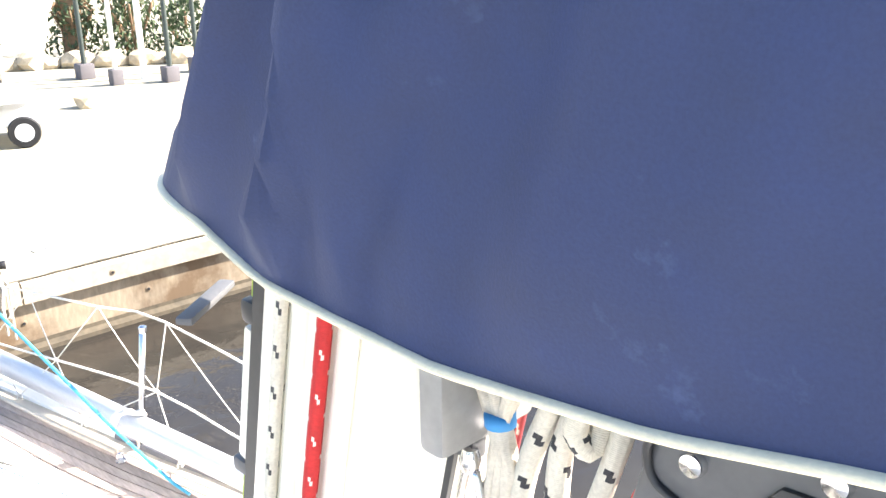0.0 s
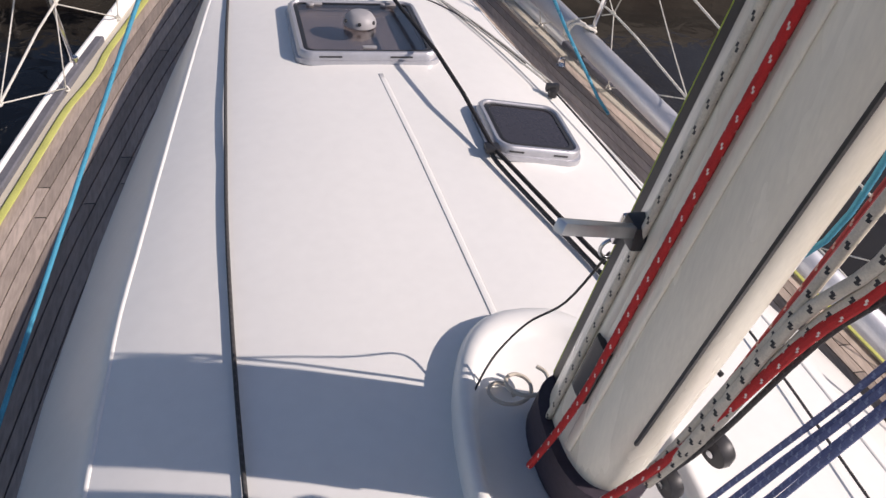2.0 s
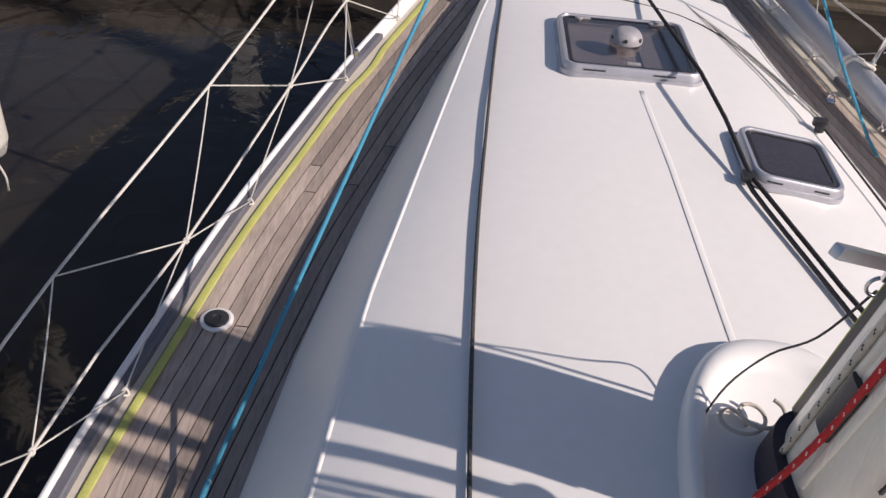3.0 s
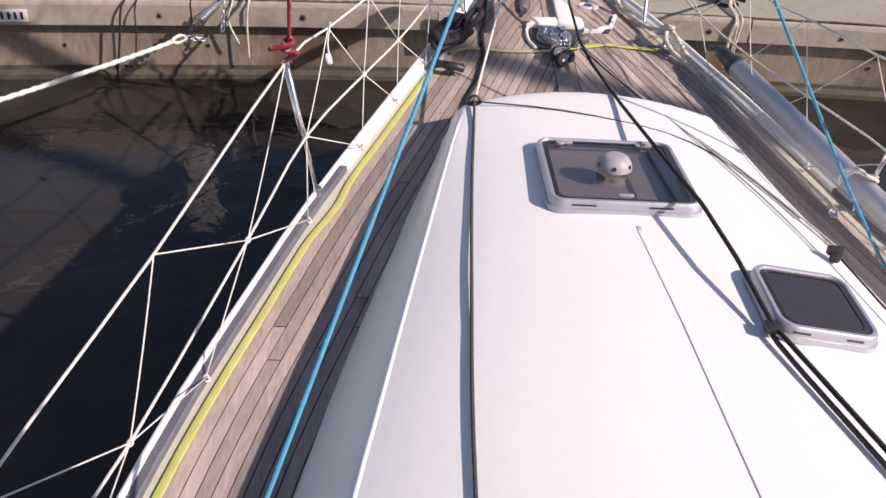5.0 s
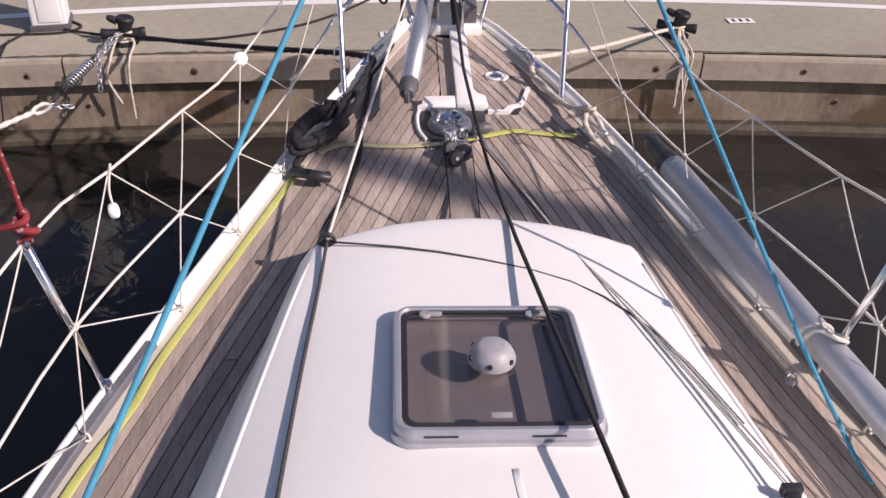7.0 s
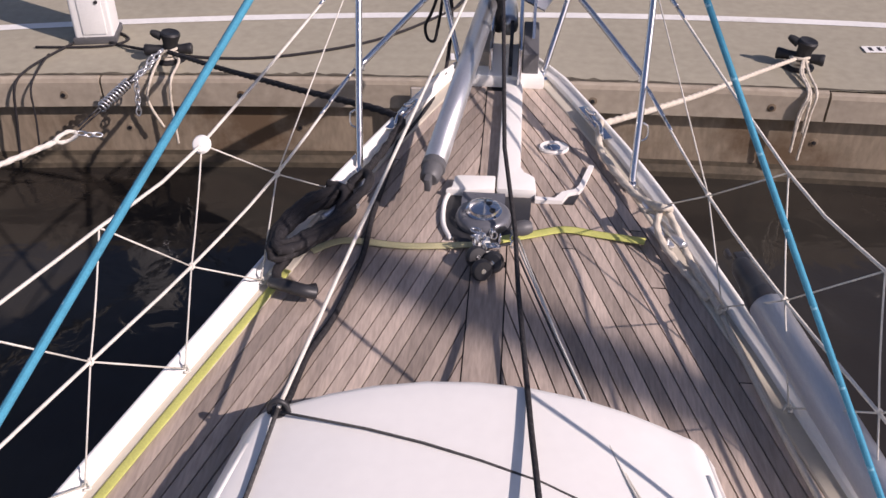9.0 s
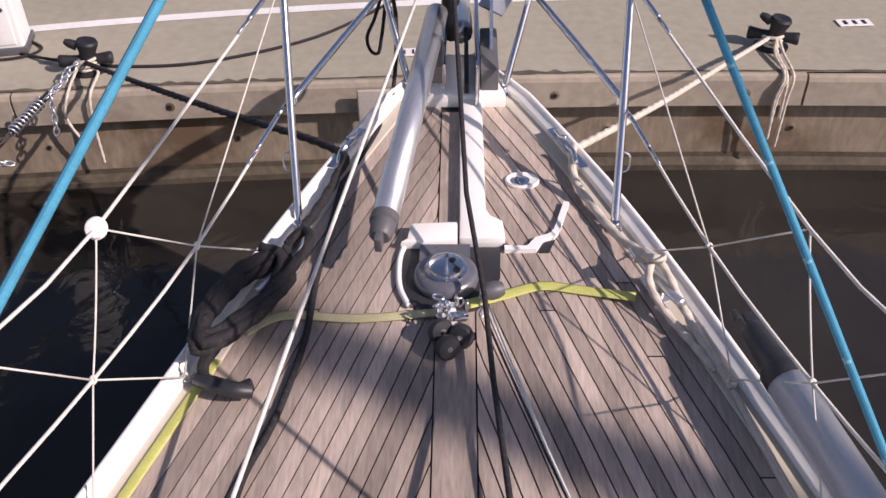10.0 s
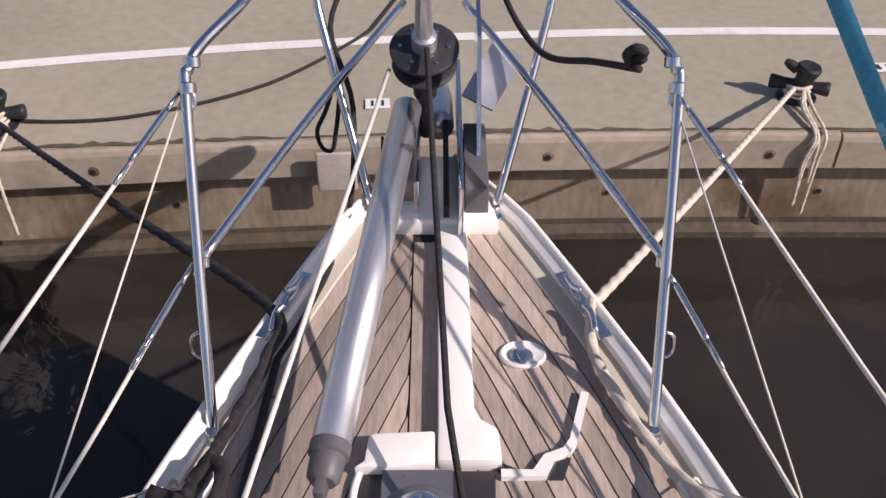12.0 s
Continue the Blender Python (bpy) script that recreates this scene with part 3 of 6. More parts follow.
# ---------------------------------------------------------------- hatches
def frame_ring(w, d, r, wid, h, m, seg=8, inner_drop=0.0):
    """A rounded rectangular frame, w by d, of width wid and height h."""
    def loop(ww, dd, rr):
        pts = []
        for cx, cy, a0 in ((1, 1, 0), (-1, 1, 90), (-1, -1, 180), (1, -1, 270)):
            for i in range(seg + 1):
                a = radians(a0 + 90 * i / seg)
                pts.append((cx * (ww / 2 - rr) + rr * math.cos(a), cy * (dd / 2 - rr) + rr * math.sin(a)))
        return pts
    rings = [(loop(w + 0.02, d + 0.02, r + 0.01), 0), (loop(w + 0.016, d + 0.016, r + 0.008), h * 0.35), (loop(w, d, r), h * 0.4), (loop(w - 0.002, d - 0.002, r), h * 0.85), (loop(w - 0.014, d - 0.014, r - 0.006), h),
             (loop(w - 2 * wid + 0.008, d - 2 * wid + 0.008, max(0.01, r - wid + 0.004)), h), (loop(w - 2 * wid, d - 2 * wid, max(0.01, r - wid)), h - 0.006), (loop(w - 2 * wid, d - 2 * wid, max(0.01, r - wid)), h * 0.3)]
    bm = bmesh.new()
    vs = [[bm.verts.new(m @ Vector((x, y, z))) for x, y in lp] for lp, z in rings]
    k = len(vs[0])
    for a, b in zip(vs, vs[1:]):
        for i in range(k):
            bm.faces.new((a[i], a[(i + 1) % k], b[(i + 1) % k], b[i]))
    return bm, loop(w - 2 * wid - 0.002, d - 2 * wid - 0.002, max(0.01, r - wid))


def hatch(cx, cy, w, d, r, label, cowl, tilt=None):
    nrm = Vector((roof_z(cx - 0.1, cy) - roof_z(cx + 0.1, cy), (roof_z(cx, cy - 0.12) - roof_z(cx, cy + 0.12)) / 1.2, 0.2)).normalized()
    m = Matrix.Translation((cx, cy, roof_z(cx, cy) - 0.004)) @ nrm.to_track_quat("Z", "Y").to_matrix().to_4x4()
    q = (m.to_3x3().inverted() @ Vector((0, 1, 0)))
    m = m @ Matrix.Rotation(math.atan2(-q.x, q.y), 4, "Z")
    h = thing("deck_hatch", m.translation, label, "hatch", "deck hatches")
    bm, lp = frame_ring(w, d, r, 0.022, 0.046, m)
    part("frame", bm, FRAME, h, "brushed alloy frame")
    bm = bmesh.new()
    top = [bm.verts.new(m @ Vector((x, y, 0.040))) for x, y in lp]
    bot = [bm.verts.new(m @ Vector((x, y, 0.030))) for x, y in lp]
    bm.faces.new(top)
    bm.faces.new(bot[::-1])
    for i in range(len(lp)):
        bm.faces.new((bot[i], bot[(i + 1) % len(lp)], top[(i + 1) % len(lp)], top[i]))
    pane = part("pane", bm, SMOKE if cowl else LENSG, h, "smoked acrylic pane", smooth=False)
    if cowl:
        tray = bmesh.new()
        bmesh.ops.create_cube(tray, size=1, matrix=m @ Matrix.Translation((0, 0, 0.004)) @ Matrix.Diagonal((w - 0.042, d - 0.042, 0.044, 1)))
        tray.faces.ensure_lookup_table()
        up_ = m.to_3x3() @ Vector((0, 0, 1))
        bmesh.ops.delete(tray, geom=[max(tray.faces, key=lambda q_: q_.calc_center_median().dot(up_))], context="FACES")
        part("liner", tray, LINER, h, "beige blind seen through the smoked pane", smooth=False)
    iw, idp = w - 0.075, d - 0.075
    bm, _ = frame_ring(iw + 0.012, idp + 0.012, r - 0.02, 0.006, 0.002, m @ Matrix.Translation((0, 0, 0.0405)))
    part("gasket", bm, PLAST, h, "black rubber seal")
    for sx in (-0.28, 0.22):
        part("drain_slot", box((w * 0.16, 0.004, 0.006), m @ Matrix.Translation((sx * w, -d / 2 + 0.001, 0.030))), PLAST, h)
    if cowl:
        part("cowl", lathe([(0.058, 0), (0.064, 0.004), (0.065, 0.014), (0.060, 0.030), (0.048, 0.046), (0.038, 0.053), (0.030, 0.055), (0.0, 0.057)], m @ Matrix.Translation((0.0, 0.012, 0.040))), VENTG, h, "grey mushroom vent on the pane")
        for a in range(0, 360, 60):
            part("vent_hole", cyl(0.0075, 0.006, m @ Matrix.Translation((0.0, 0.012, 0.064)) @ Matrix.Rotation(radians(a + 20), 4, "Z") @ Matrix.Translation((0.0585, 0, 0)) @ Matrix.Rotation(radians(78), 4, "Y"), seg=10), PLAST, h)
        part("latch", box((0.052, 0.018, 0.007), m @ Matrix.Translation((0.005, -d * 0.5 + 0.062, 0.043))), VENTG, h, bevel=0.002)
        for sx in (-1, 1):
            part("hinge", join(cyl(0.016, 0.010, m @ Matrix.Translation((sx * w * 0.29 - 0.02, d * 0.5 - 0.050, 0.040)), seg=18), box((0.05, 0.015, 0.010), m @ Matrix.Translation((sx * w * 0.29 + 0.004, d * 0.5 - 0.046, 0.045)))), VENTG, h, bevel=0.003)
    return h


VENTG = mat("grey_vent_plastic", (0.36, 0.35, 0.36), 0.5, var=0.06, scale=20)
hatch(HX, HY, HW, HD, 0.055, "large square smoked hatch with alloy frame and mushroom vent", True)
hatch(0.475, 2.100, 0.315, 0.325, 0.06, "small square dark smoked deck hatch with alloy frame on the coachroof", False)


# ---------------------------------------------------------------- mast
MX, RAKE = 0.20, -0.21


def my(z):
    """The mast's centre line, which rakes aft."""
    return 0.50 + RAKE * (z - 1.48)


MB = 0.32
mast = thing("mast", (MX, my(MB), MB), "white painted oval mast with halyards and fittings, standing on the coachroof", "mast")
def oval(a, b, p=2.5, n=40):
    out = []
    for i in range(n):
        t = 2 * math.pi * i / n
        c, s = math.cos(t), math.sin(t)
        out.append((a * math.copysign(abs(c) ** (2 / p), c), b * math.copysign(abs(s) ** (2 / p), s)))
    return out
def extrude(loop, z0, z1, dx=0.0, dy=0.0):
    """A section drawn up along the raked mast."""
    bm = bmesh.new()
    lo, hi = ([bm.verts.new((MX + dx + px, my(z) + dy + py, z)) for px, py in loop] for z in (z0, z1))
    k = len(lo)
    for i in range(k):
        bm.faces.new((lo[i], lo[(i + 1) % k], hi[(i + 1) % k], hi[i]))
    bm.faces.new(hi)
    bm.faces.new(lo[::-1])
    return bm
part("section", extrude(oval(0.080, 0.150), MB - 0.03, 12.5), ALUW, mast)
part("sail_track", extrude([(-0.003, -0.003), (0.003, -0.003), (0.003, 0.012), (-0.003, 0.012)], 0.62, 12.0, -0.030, -0.1475), PLAST, mast, "black sail track slot")
part("pole_track", extrude([(-0.010, 0.0), (0.010, 0.0), (0.010, 0.030), (-0.010, 0.030)], 0.42, 4.0, -0.026, 0.142), PLAST, mast, "black pole track")
part("mast_boot", extrude(oval(0.105, 0.175), MB - 0.02, MB + 0.10), mat("dark_purple_mast_boot", (0.045, 0.035, 0.05), 0.8, var=0.2, scale=15, bump=0.4), mast, "dark fabric mast boot", bevel=0.015)
part("halyard_plate", extrude(oval(0.008, 0.030, 3), 0.60, 0.77, -0.086, 0.0), PLAST, mast, "black halyard exit plate", bevel=0.004)
part("conduit", extrude(oval(0.010, 0.016, 2.2, 20), 0.45, 4.0, -0.074, 0.028), ALUW, mast, "moulded rib beside the halyards")
part("conduit", extrude(oval(0.006, 0.014, 2.2, 20), 0.45, 4.0, -0.080, -0.045), ALUW, mast, "moulded rib on the mast")

# ---------------------------------------------------------------- boom end and sail cover
boom = thing("boom", (MX, 0.2, 1.70), "grey boom end casting with sheaves, under a navy sail cover", "boom")
def slab_x(poly, x0, x1):
    """A shape in the y, z plane with thickness along x."""
    bm = bmesh.new()
    a, b = ([bm.verts.new((x, y, z)) for y, z in poly] for x in (x0, x1))
    k = len(a)
    for i in range(k):
        bm.faces.new((a[i], b[i], b[(i + 1) % k], a[(i + 1) % k]))
    bm.faces.new(a)
    bm.faces.new(b[::-1])
    bmesh.ops.recalc_face_normals(bm, faces=bm.faces[:])
    return bm
endp = [(0.05, 1.845), (0.090, 1.790), (0.106, 1.752), (0.120, 1.690), (0.121, 1.650), (0.108, 1.628), (0.072, 1.626), (0.004, 1.643), (-0.055, 1.656), (-0.36, 1.72), (-0.36, 1.86)]
part("end_casting", slab_x(endp, 0.14, 0.262), GREYP, boom, "dark grey cast boom end", bevel=0.010, seg=3)
part("extrusion", slab_x([(-0.30, 1.72), (-3.6, 1.72), (-3.6, 1.87), (-0.30, 1.87)], 0.152, 0.250), ALU, boom, bevel=0.03, seg=3)
part("slot", slab_x([(0.016, 1.742), (0.020, 1.756), (0.008, 1.772), (-0.20, 1.790), (-0.20, 1.752)], 0.136, 0.146), PLAST, boom, "dark rope slot", bevel=0.002)
tube("groove", [(0.1385, y, z) for y, z in ((0.092, 1.782), (0.102, 1.760), (0.097, 1.738), (0.078, 1.728), (0.02, 1.712), (-0.05, 1.705), (-0.2, 1.71))], 0.0035, PLAST, boom, per=5)
rope_in = tube("slot_rope", [(0.134, 0.005, 1.757), (0.134, -0.08, 1.764), (0.137, -0.19, 1.772)], 0.009, R_FLECK, boom, "cream fleck rope in the slot")
for y, z in ((0.067, 1.762), (0.092, 1.650), (-0.034, 1.664), (-0.023, 1.790)):
    part("bolt", lathe([(0.0095, 0), (0.0095, 0.004), (0.008, 0.007), (0.0, 0.008)], Matrix.Translation((0.140, y, z)) @ Matrix.Rotation(radians(-90), 4, "Y"), 16), STEEL, boom, "bright steel bolt head")
part("pin_hole", cyl(0.008, 0.004, Matrix.Translation((0.140, 0.030, 1.742)) @ Matrix.Rotation(radians(-90), 4, "Y"), seg=14), PLAST, boom)
part("sheave", cyl(0.045, 0.02, Matrix.Translation((0.19, 0.085, 1.648)) @ Matrix.Rotation(radians(90), 4, "Y")), PLAST, boom, "black sheave", bevel=0.003)
part("gooseneck", join(box((0.05, 0.20, 0.06), Matrix.Translation((MX, 0.20, 1.77))), box((0.12, 0.03, 0.10), Matrix.Translation((MX - 0.012, 0.305, 1.715)))), mat("pale_grey_casting", (0.28, 0.275, 0.27), 0.45, 0.3, var=0.15, scale=12, fine=80, bump=0.1), boom, "grey gooseneck bracket on the mast", bevel=0.008)

# navy cover: a lofted, creased bag over boom and sail, closed round the mast in front
def crease(y, up):
    """Narrow folds fanning out from the mast, dying away aft."""
    q = y + 0.55 * up
    f = max(0.0, min(1.0, (q - 0.02) / 0.30))
    w = 0.0
    for at, wid_, amp in ((0.92, 0.055, 0.020), (0.74, 0.040, 0.042), (0.60, 0.036, 0.038), (0.46, 0.040, 0.046), (0.33, 0.034, 0.034), (0.20, 0.04, 0.024), (0.06, 0.05, 0.014)):
        d = (q - at - 0.03 * math.sin(9 * up + at * 20)) / wid_
        w += amp * math.exp(-d * d)
    return w * (0.35 + 0.65 * f) - 0.006


def cover_row(y):
    """Section across the boom: port hem, up over the top, down to the starboard hem."""
    out = []
    n = 64
    f_ = min(1.0, max(0.0, (y - 0.32) / 0.46))
    low = float(np.interp(y, (-3.6, -0.6, -0.08, 0.044, 0.216, 0.43, 0.55, 0.72, 0.84), (1.90, 1.90, 1.858, 1.829, 1.808, 1.813, 1.835, 1.83, 1.82)))
    wid = 0.140 * math.sqrt(max(0.0, 1 - f_ ** 2.2)) + 0.006
    for i in range(n + 1):
        ang = math.pi * i / n
        c = math.cos(ang)
        x = wid * math.copysign(abs(c) ** 0.5, c)
        z = low + 0.80 * math.sin(ang) ** 0.8
        up = z - low
        grow = min(1.0, up / 0.08)
        w = 0.012 * math.sin(13 * (y + 0.28 * up) + 1.1 * math.sin(6 * up)) + crease(y, up)
        w += 0.020 * min(1.0, up / 0.3)
        x += math.copysign(w * grow * (0.25 + 0.75 * abs(c)), c) * (1 - 0.85 * f_ ** 3)
        yy = y - f_ * 1.15 * min(up, 0.35)
        out.append((MX - x, yy, z))
    return out
cy = [0.78, 0.778, 0.772, 0.76, 0.745, 0.725] + [0.70 - 0.014 * i for i in range(90)] + [-0.6, -0.7, -0.8, -0.9] + [-1.0, -1.2, -1.5, -2.0, -2.5, -3.0, -3.6]
rows = [cover_row(y) for y in cy]
k = len(rows[0])
cover = thing("sail_cover", (MX, 0, 1.84), "navy blue canvas sail cover with folds, cream hem and pale scuffs", "sail cover")
v = [p for r in rows for p in r]
fc = [(i * k + j, i * k + j + 1, (i + 1) * k + j + 1, (i + 1) * k + j) for i in range(len(rows) - 1) for j in range(k - 1)]
obj("canvas", v, fc, BLUE, cover)
for j in (0, k - 1):
    line = [Vector(r[j]) - Vector((0, 0, 0.001)) for r in rows[::2]]
    tube("hem", line, 0.0075, HEM, cover, "cream webbing hem", per=1, flat=0.5)

# ---------------------------------------------------------------- pulpit, stanchions, lifelines
def clamp(p, r, name="clamp", parent=None):
    part(name, lathe([(r, -0.012), (r + 0.004, -0.008), (r + 0.004, 0.008), (r, 0.012)], Matrix.Translation(p), 14), STEEL, parent)


for s, nm in ((-1, "port"), (1, "starboard")):
    X = lambda x: 0.02 + s * x
    p = thing("pulpit", (X(0.49), 4.80, zd(4.80)), "polished stainless steel bow pulpit half with braces", "pulpit", "pulpit halves")
    tube("rail", [(X(0.49), 4.80, zd(4.80)), (X(0.508), 4.97, 0.395), (X(0.530), 5.215, 0.765), (X(0.524), 5.25, 0.812), (X(0.50), 5.30, 0.845), (X(0.42), 5.46, 0.885), (X(0.36), 5.78, 0.90), (X(0.335), 5.90, 0.875), (X(0.325), 5.90, 0.80), (X(0.32), 5.87, 0.66), (X(0.17), 5.545, zd(5.54) + 0.02)], 0.0128, STEEL, p, sides=12, per=8)
    tube("brace", [(X(0.515), 5.03, 0.455), (X(0.30), 5.55, 0.545), (X(0.09), 6.02, 0.62)], 0.0115, STEEL, p, sides=10)
    for q in ((X(0.49), 4.80, zd(4.80)), (X(0.17), 5.545, zd(5.54) + 0.012)):
        part("foot", lathe([(0.030, 0), (0.030, 0.006), (0.017, 0.012), (0.015, 0.03), (0.013, 0.032)], Matrix.Translation(q), 18), STEEL, p)
    for q in ((X(0.526), 5.225, 0.780), (X(0.517), 5.262, 0.822), (X(0.512), 5.03, 0.455)):
        part("clamp", lathe([(0.014, -0.013), (0.019, -0.010), (0.019, 0.010), (0.014, 0.013)], Matrix.Translation(q) @ Matrix.Rotation(radians(-25), 4, "X"), 16), STEEL, p)
    tube("shackle", [(X(0.526) + s * 0.014 * math.cos(a), 5.215 + 0.010 * math.sin(a), 0.755 + 0.020 * math.sin(a)) for a in [i * math.pi / 5 for i in range(11)]], 0.0045, STEEL, p, sides=8, per=2)
    tube("eye", [(X(0.500) + s * 0.010, 4.935, 0.335), (X(0.500) + s * 0.035, 4.93, 0.32), (X(0.500) + s * 0.035, 4.92, 0.28), (X(0.500) + s * 0.008, 4.91, 0.27)], 0.004, STEEL, p, sides=6)

STAN = {}
for s, y0, x0, lean, rake in ((-1, 3.05, 1.10, 0.09, -0.07), (1, 3.12, 1.08, 0.01, -0.14), (-1, 0.55, 1.55, 0.05, -0.03), (1, 0.9, 1.48, 0.05, -0.05)):
    x = 0.01 + s * x0
    b = (x, y0, zd(y0))
    top = (x + s * lean, y0 + rake, zd(y0) + 0.605)
    p = thing("stanchion", b, "stainless steel lifeline stanchion in a deck socket", "stanchion", "stanchions")
    tube("post", [b, top], 0.0125, STEEL, p, sides=12, per=1)
    part("socket", lathe([(0.028, 0), (0.028, 0.008), (0.018, 0.014), (0.017, 0.06), (0.0135, 0.062)], Matrix.Translation(b), 18), STEEL, p)
    part("cap", lathe([(0.0125, -0.02), (0.016, -0.016), (0.016, 0.004), (0.008, 0.010), (0, 0.011)], Matrix.Translation(top), 14), STEEL, p)
    STAN[(s, y0)] = (Vector(b), Vector(top))


def cord(a, b, r=0.0026, drop=0.0, label="thin white netting cord on the lifelines", group="netting cords", mat_=None, **kw):
    return rope("netting_cord", sag(a, b, drop, 4) if drop else [a, b], r, mat_ or R_WHITE, label, "cord", group, sides=6, per=2, **kw)


def life(pts, label="white covered lifeline wire"):
    return rope("lifeline", pts, 0.0048, R_WHITE, label, "lifeline", "lifelines", sides=8, per=3)


for s in (-1, 1):
    X = lambda x: 0.01 + s * x
    # where the net is tied: upper wire, lower wire, toe rail, from the bow aft
    up = [(0.535, 5.225, 0.77), (0.825, 4.221, 0.575), (0.95, 3.78, 0.582), (1.08, 3.36, 0.594), (1.19, 2.98, 0.606), (1.45, 2.10, 0.385), (1.70, 1.34, 0.19), (1.76, 0.6, 0.17), (1.80, -0.8, 0.14)]
    lo = [(0.52, 5.03, 0.45), (0.68, 4.44, 0.35), (0.825, 3.99, 0.31), (0.955, 3.585, 0.31), (1.13, 3.01, 0.305), (1.255, 2.44, 0.215), (1.435, 1.66, 0.09), (1.62, 0.9, 0.0), (1.70, -0.8, -0.02)]
    up, lo = ([(X(x), y, z) for x, y, z in w] for w in (up, lo))
    foot = [(X((edge(y) if s < 0 else edge_s(y)) - 0.06), y, zd(y) + 0.035) for y in (5.0, 4.66, 4.18, 3.80, 3.40, 2.87, 2.05, 1.2, 0.4)]
    life(up)
    life(lo)
    for a, b in ((up[0], up[1]), (lo[0], lo[1])):
        tb = thing("turnbuckle", a, "steel turnbuckle at the lifeline's forward end", "turnbuckle", "turnbuckles")
        a, b = Vector(a), Vector(b)
        dr = (b - a).normalized()
        tube("body", [a + dr * 0.06, a + dr * 0.075, a + dr * 0.20, a + dr * 0.215], 0.0075, STEEL, tb, sides=10, per=1)
        tube("fork", [a, a + dr * 0.06], 0.005, STEEL, tb, sides=8, per=1)
        tube("stud", [a + dr * 0.215, a + dr * 0.29], 0.0055, STEEL, tb, sides=8, per=1)
    for i in range(1, 8):
        cord(up[i], lo[i])
        cord(lo[i], foot[i])
        if i < 7:
            cord(up[i], lo[i + 1], drop=0.012)
            cord(lo[i], foot[i + 1])
        a = lo[i]
        rope("knot", [(a[0] - 0.007, a[1], a[2]), (a[0], a[1] + 0.006, a[2] + 0.007), (a[0] + 0.007, a[1], a[2]), (a[0], a[1] - 0.006, a[2] - 0.007)], 0.0042, R_WHITE, "small white cord knot on the lifeline", "knot", "netting knots", sides=6, per=3)
        a = foot[i]
        rope("knot", [(a[0] - 0.012, a[1], a[2] - 0.01), (a[0], a[1] + 0.01, a[2] + 0.006), (a[0] + 0.012, a[1], a[2] - 0.01), (a[0], a[1] - 0.01, a[2] - 0.004)], 0.004, R_WHITE, "small white cord knot at the toe rail", "knot", "netting knots", sides=6, per=3)
    # long thin cords from the pulpit's elbow down to the lower wire
    cord((up[0][0], up[0][1], up[0][2] - 0.02), lo[1])

# small white line buffer on the port lifeline
disc = tagged(part("line_disc", lathe([(0.008, -0.012), (0.023, -0.009), (0.028, 0), (0.023, 0.009), (0.008, 0.012)], Matrix.Translation((-0.815, 4.221, 0.575)) @ Matrix.Rotation(radians(50), 4, "X"), 24), GEL), "white plastic disc threaded on the lifeline", "buffer")

# red line tied to the port stanchion's top, running up to the rigging
rope("red_line", [(-1.165, 2.99, 0.60), (-1.155, 2.95, 0.80), (-1.06, 2.65, 1.6), (-0.62, 1.55, 4.6)], 0.007, R_DRED, "red rope tied to the stanchion top", per=2)
rope("red_knot", [(-1.19, 2.97, 0.61), (-1.15, 3.0, 0.63), (-1.14, 2.96, 0.655), (-1.185, 2.96, 0.665), (-1.17, 3.0, 0.69), (-1.15, 2.95, 0.69), (-1.23, 2.95, 0.665)], 0.009, R_DRED, "red rope knot round the stanchion top", per=5)
blk = thing("small_block", (-1.09, 3.34, 0.5), "small white block hanging from the lifeline", "block")
part("cheek", lathe([(0.0, -0.009), (0.022, -0.008), (0.025, 0), (0.022, 0.008), (0.0, 0.009)], Matrix.Translation((-1.065, 3.33, 0.48)) @ Matrix.Rotation(radians(75), 4, "Y"), 18), GEL, blk)
tube("tail", [(-1.06, 3.36, 0.62), (-1.07, 3.34, 0.55), (-1.065, 3.33, 0.50)], 0.004, R_WHITE, blk)

# ---------------------------------------------------------------- webbing jacklines on the deck
for s in (-1, 1):
    pts = []
    for i in range(34 if s < 0 else 16):
        y = 0.2 + i * 0.123
        w = 0.002 * math.sin(5 * y) + (0.022 * math.exp(-((y - 2.98) / 0.12) ** 2) * -1)
        pts.append((CX + s * ((edge(y) if s < 0 else edge_s(y)) - 0.090 + w * (1 if s < 0 else 0.4)), y, zd(y) + 0.014))
    rope("webbing", pts, 0.015, YELLOW, "flat yellow webbing jackline along the side deck", "webbing", "jacklines", per=2, flat=0.12, up=(0, 0, 1))
YELLOW_PALE = mat("faded_webbing", (0.52, 0.48, 0.27), 0.85, var=0.25, scale=10, fine=200, bump=0.3)
rope("webbing", [(-0.56, 4.36, zd(4.36) + 0.012), (-0.46, 4.425, zd(4.42) + 0.010), (-0.25, 4.415, zd(4.42) + 0.009), (-0.02, 4.44, zd(4.44) + 0.012)], 0.018, YELLOW_PALE, "faded yellow webbing strap across the foredeck", "webbing", "jacklines", flat=0.12, up=(0, 0, 1))
rope("webbing", [(0.05, 4.46, zd(4.44) + 0.02), (0.16, 4.505, zd(4.5) + 0.014), (0.27, 4.545, zd(4.54) + 0.010), (0.38, 4.53, zd(4.5) + 0.010), (0.53, 4.49, zd(4.5) + 0.02)], 0.020, YELLOW, "faded yellow webbing strap across the foredeck", "webbing", "jacklines", flat=0.12, up=(0, 0, 1))

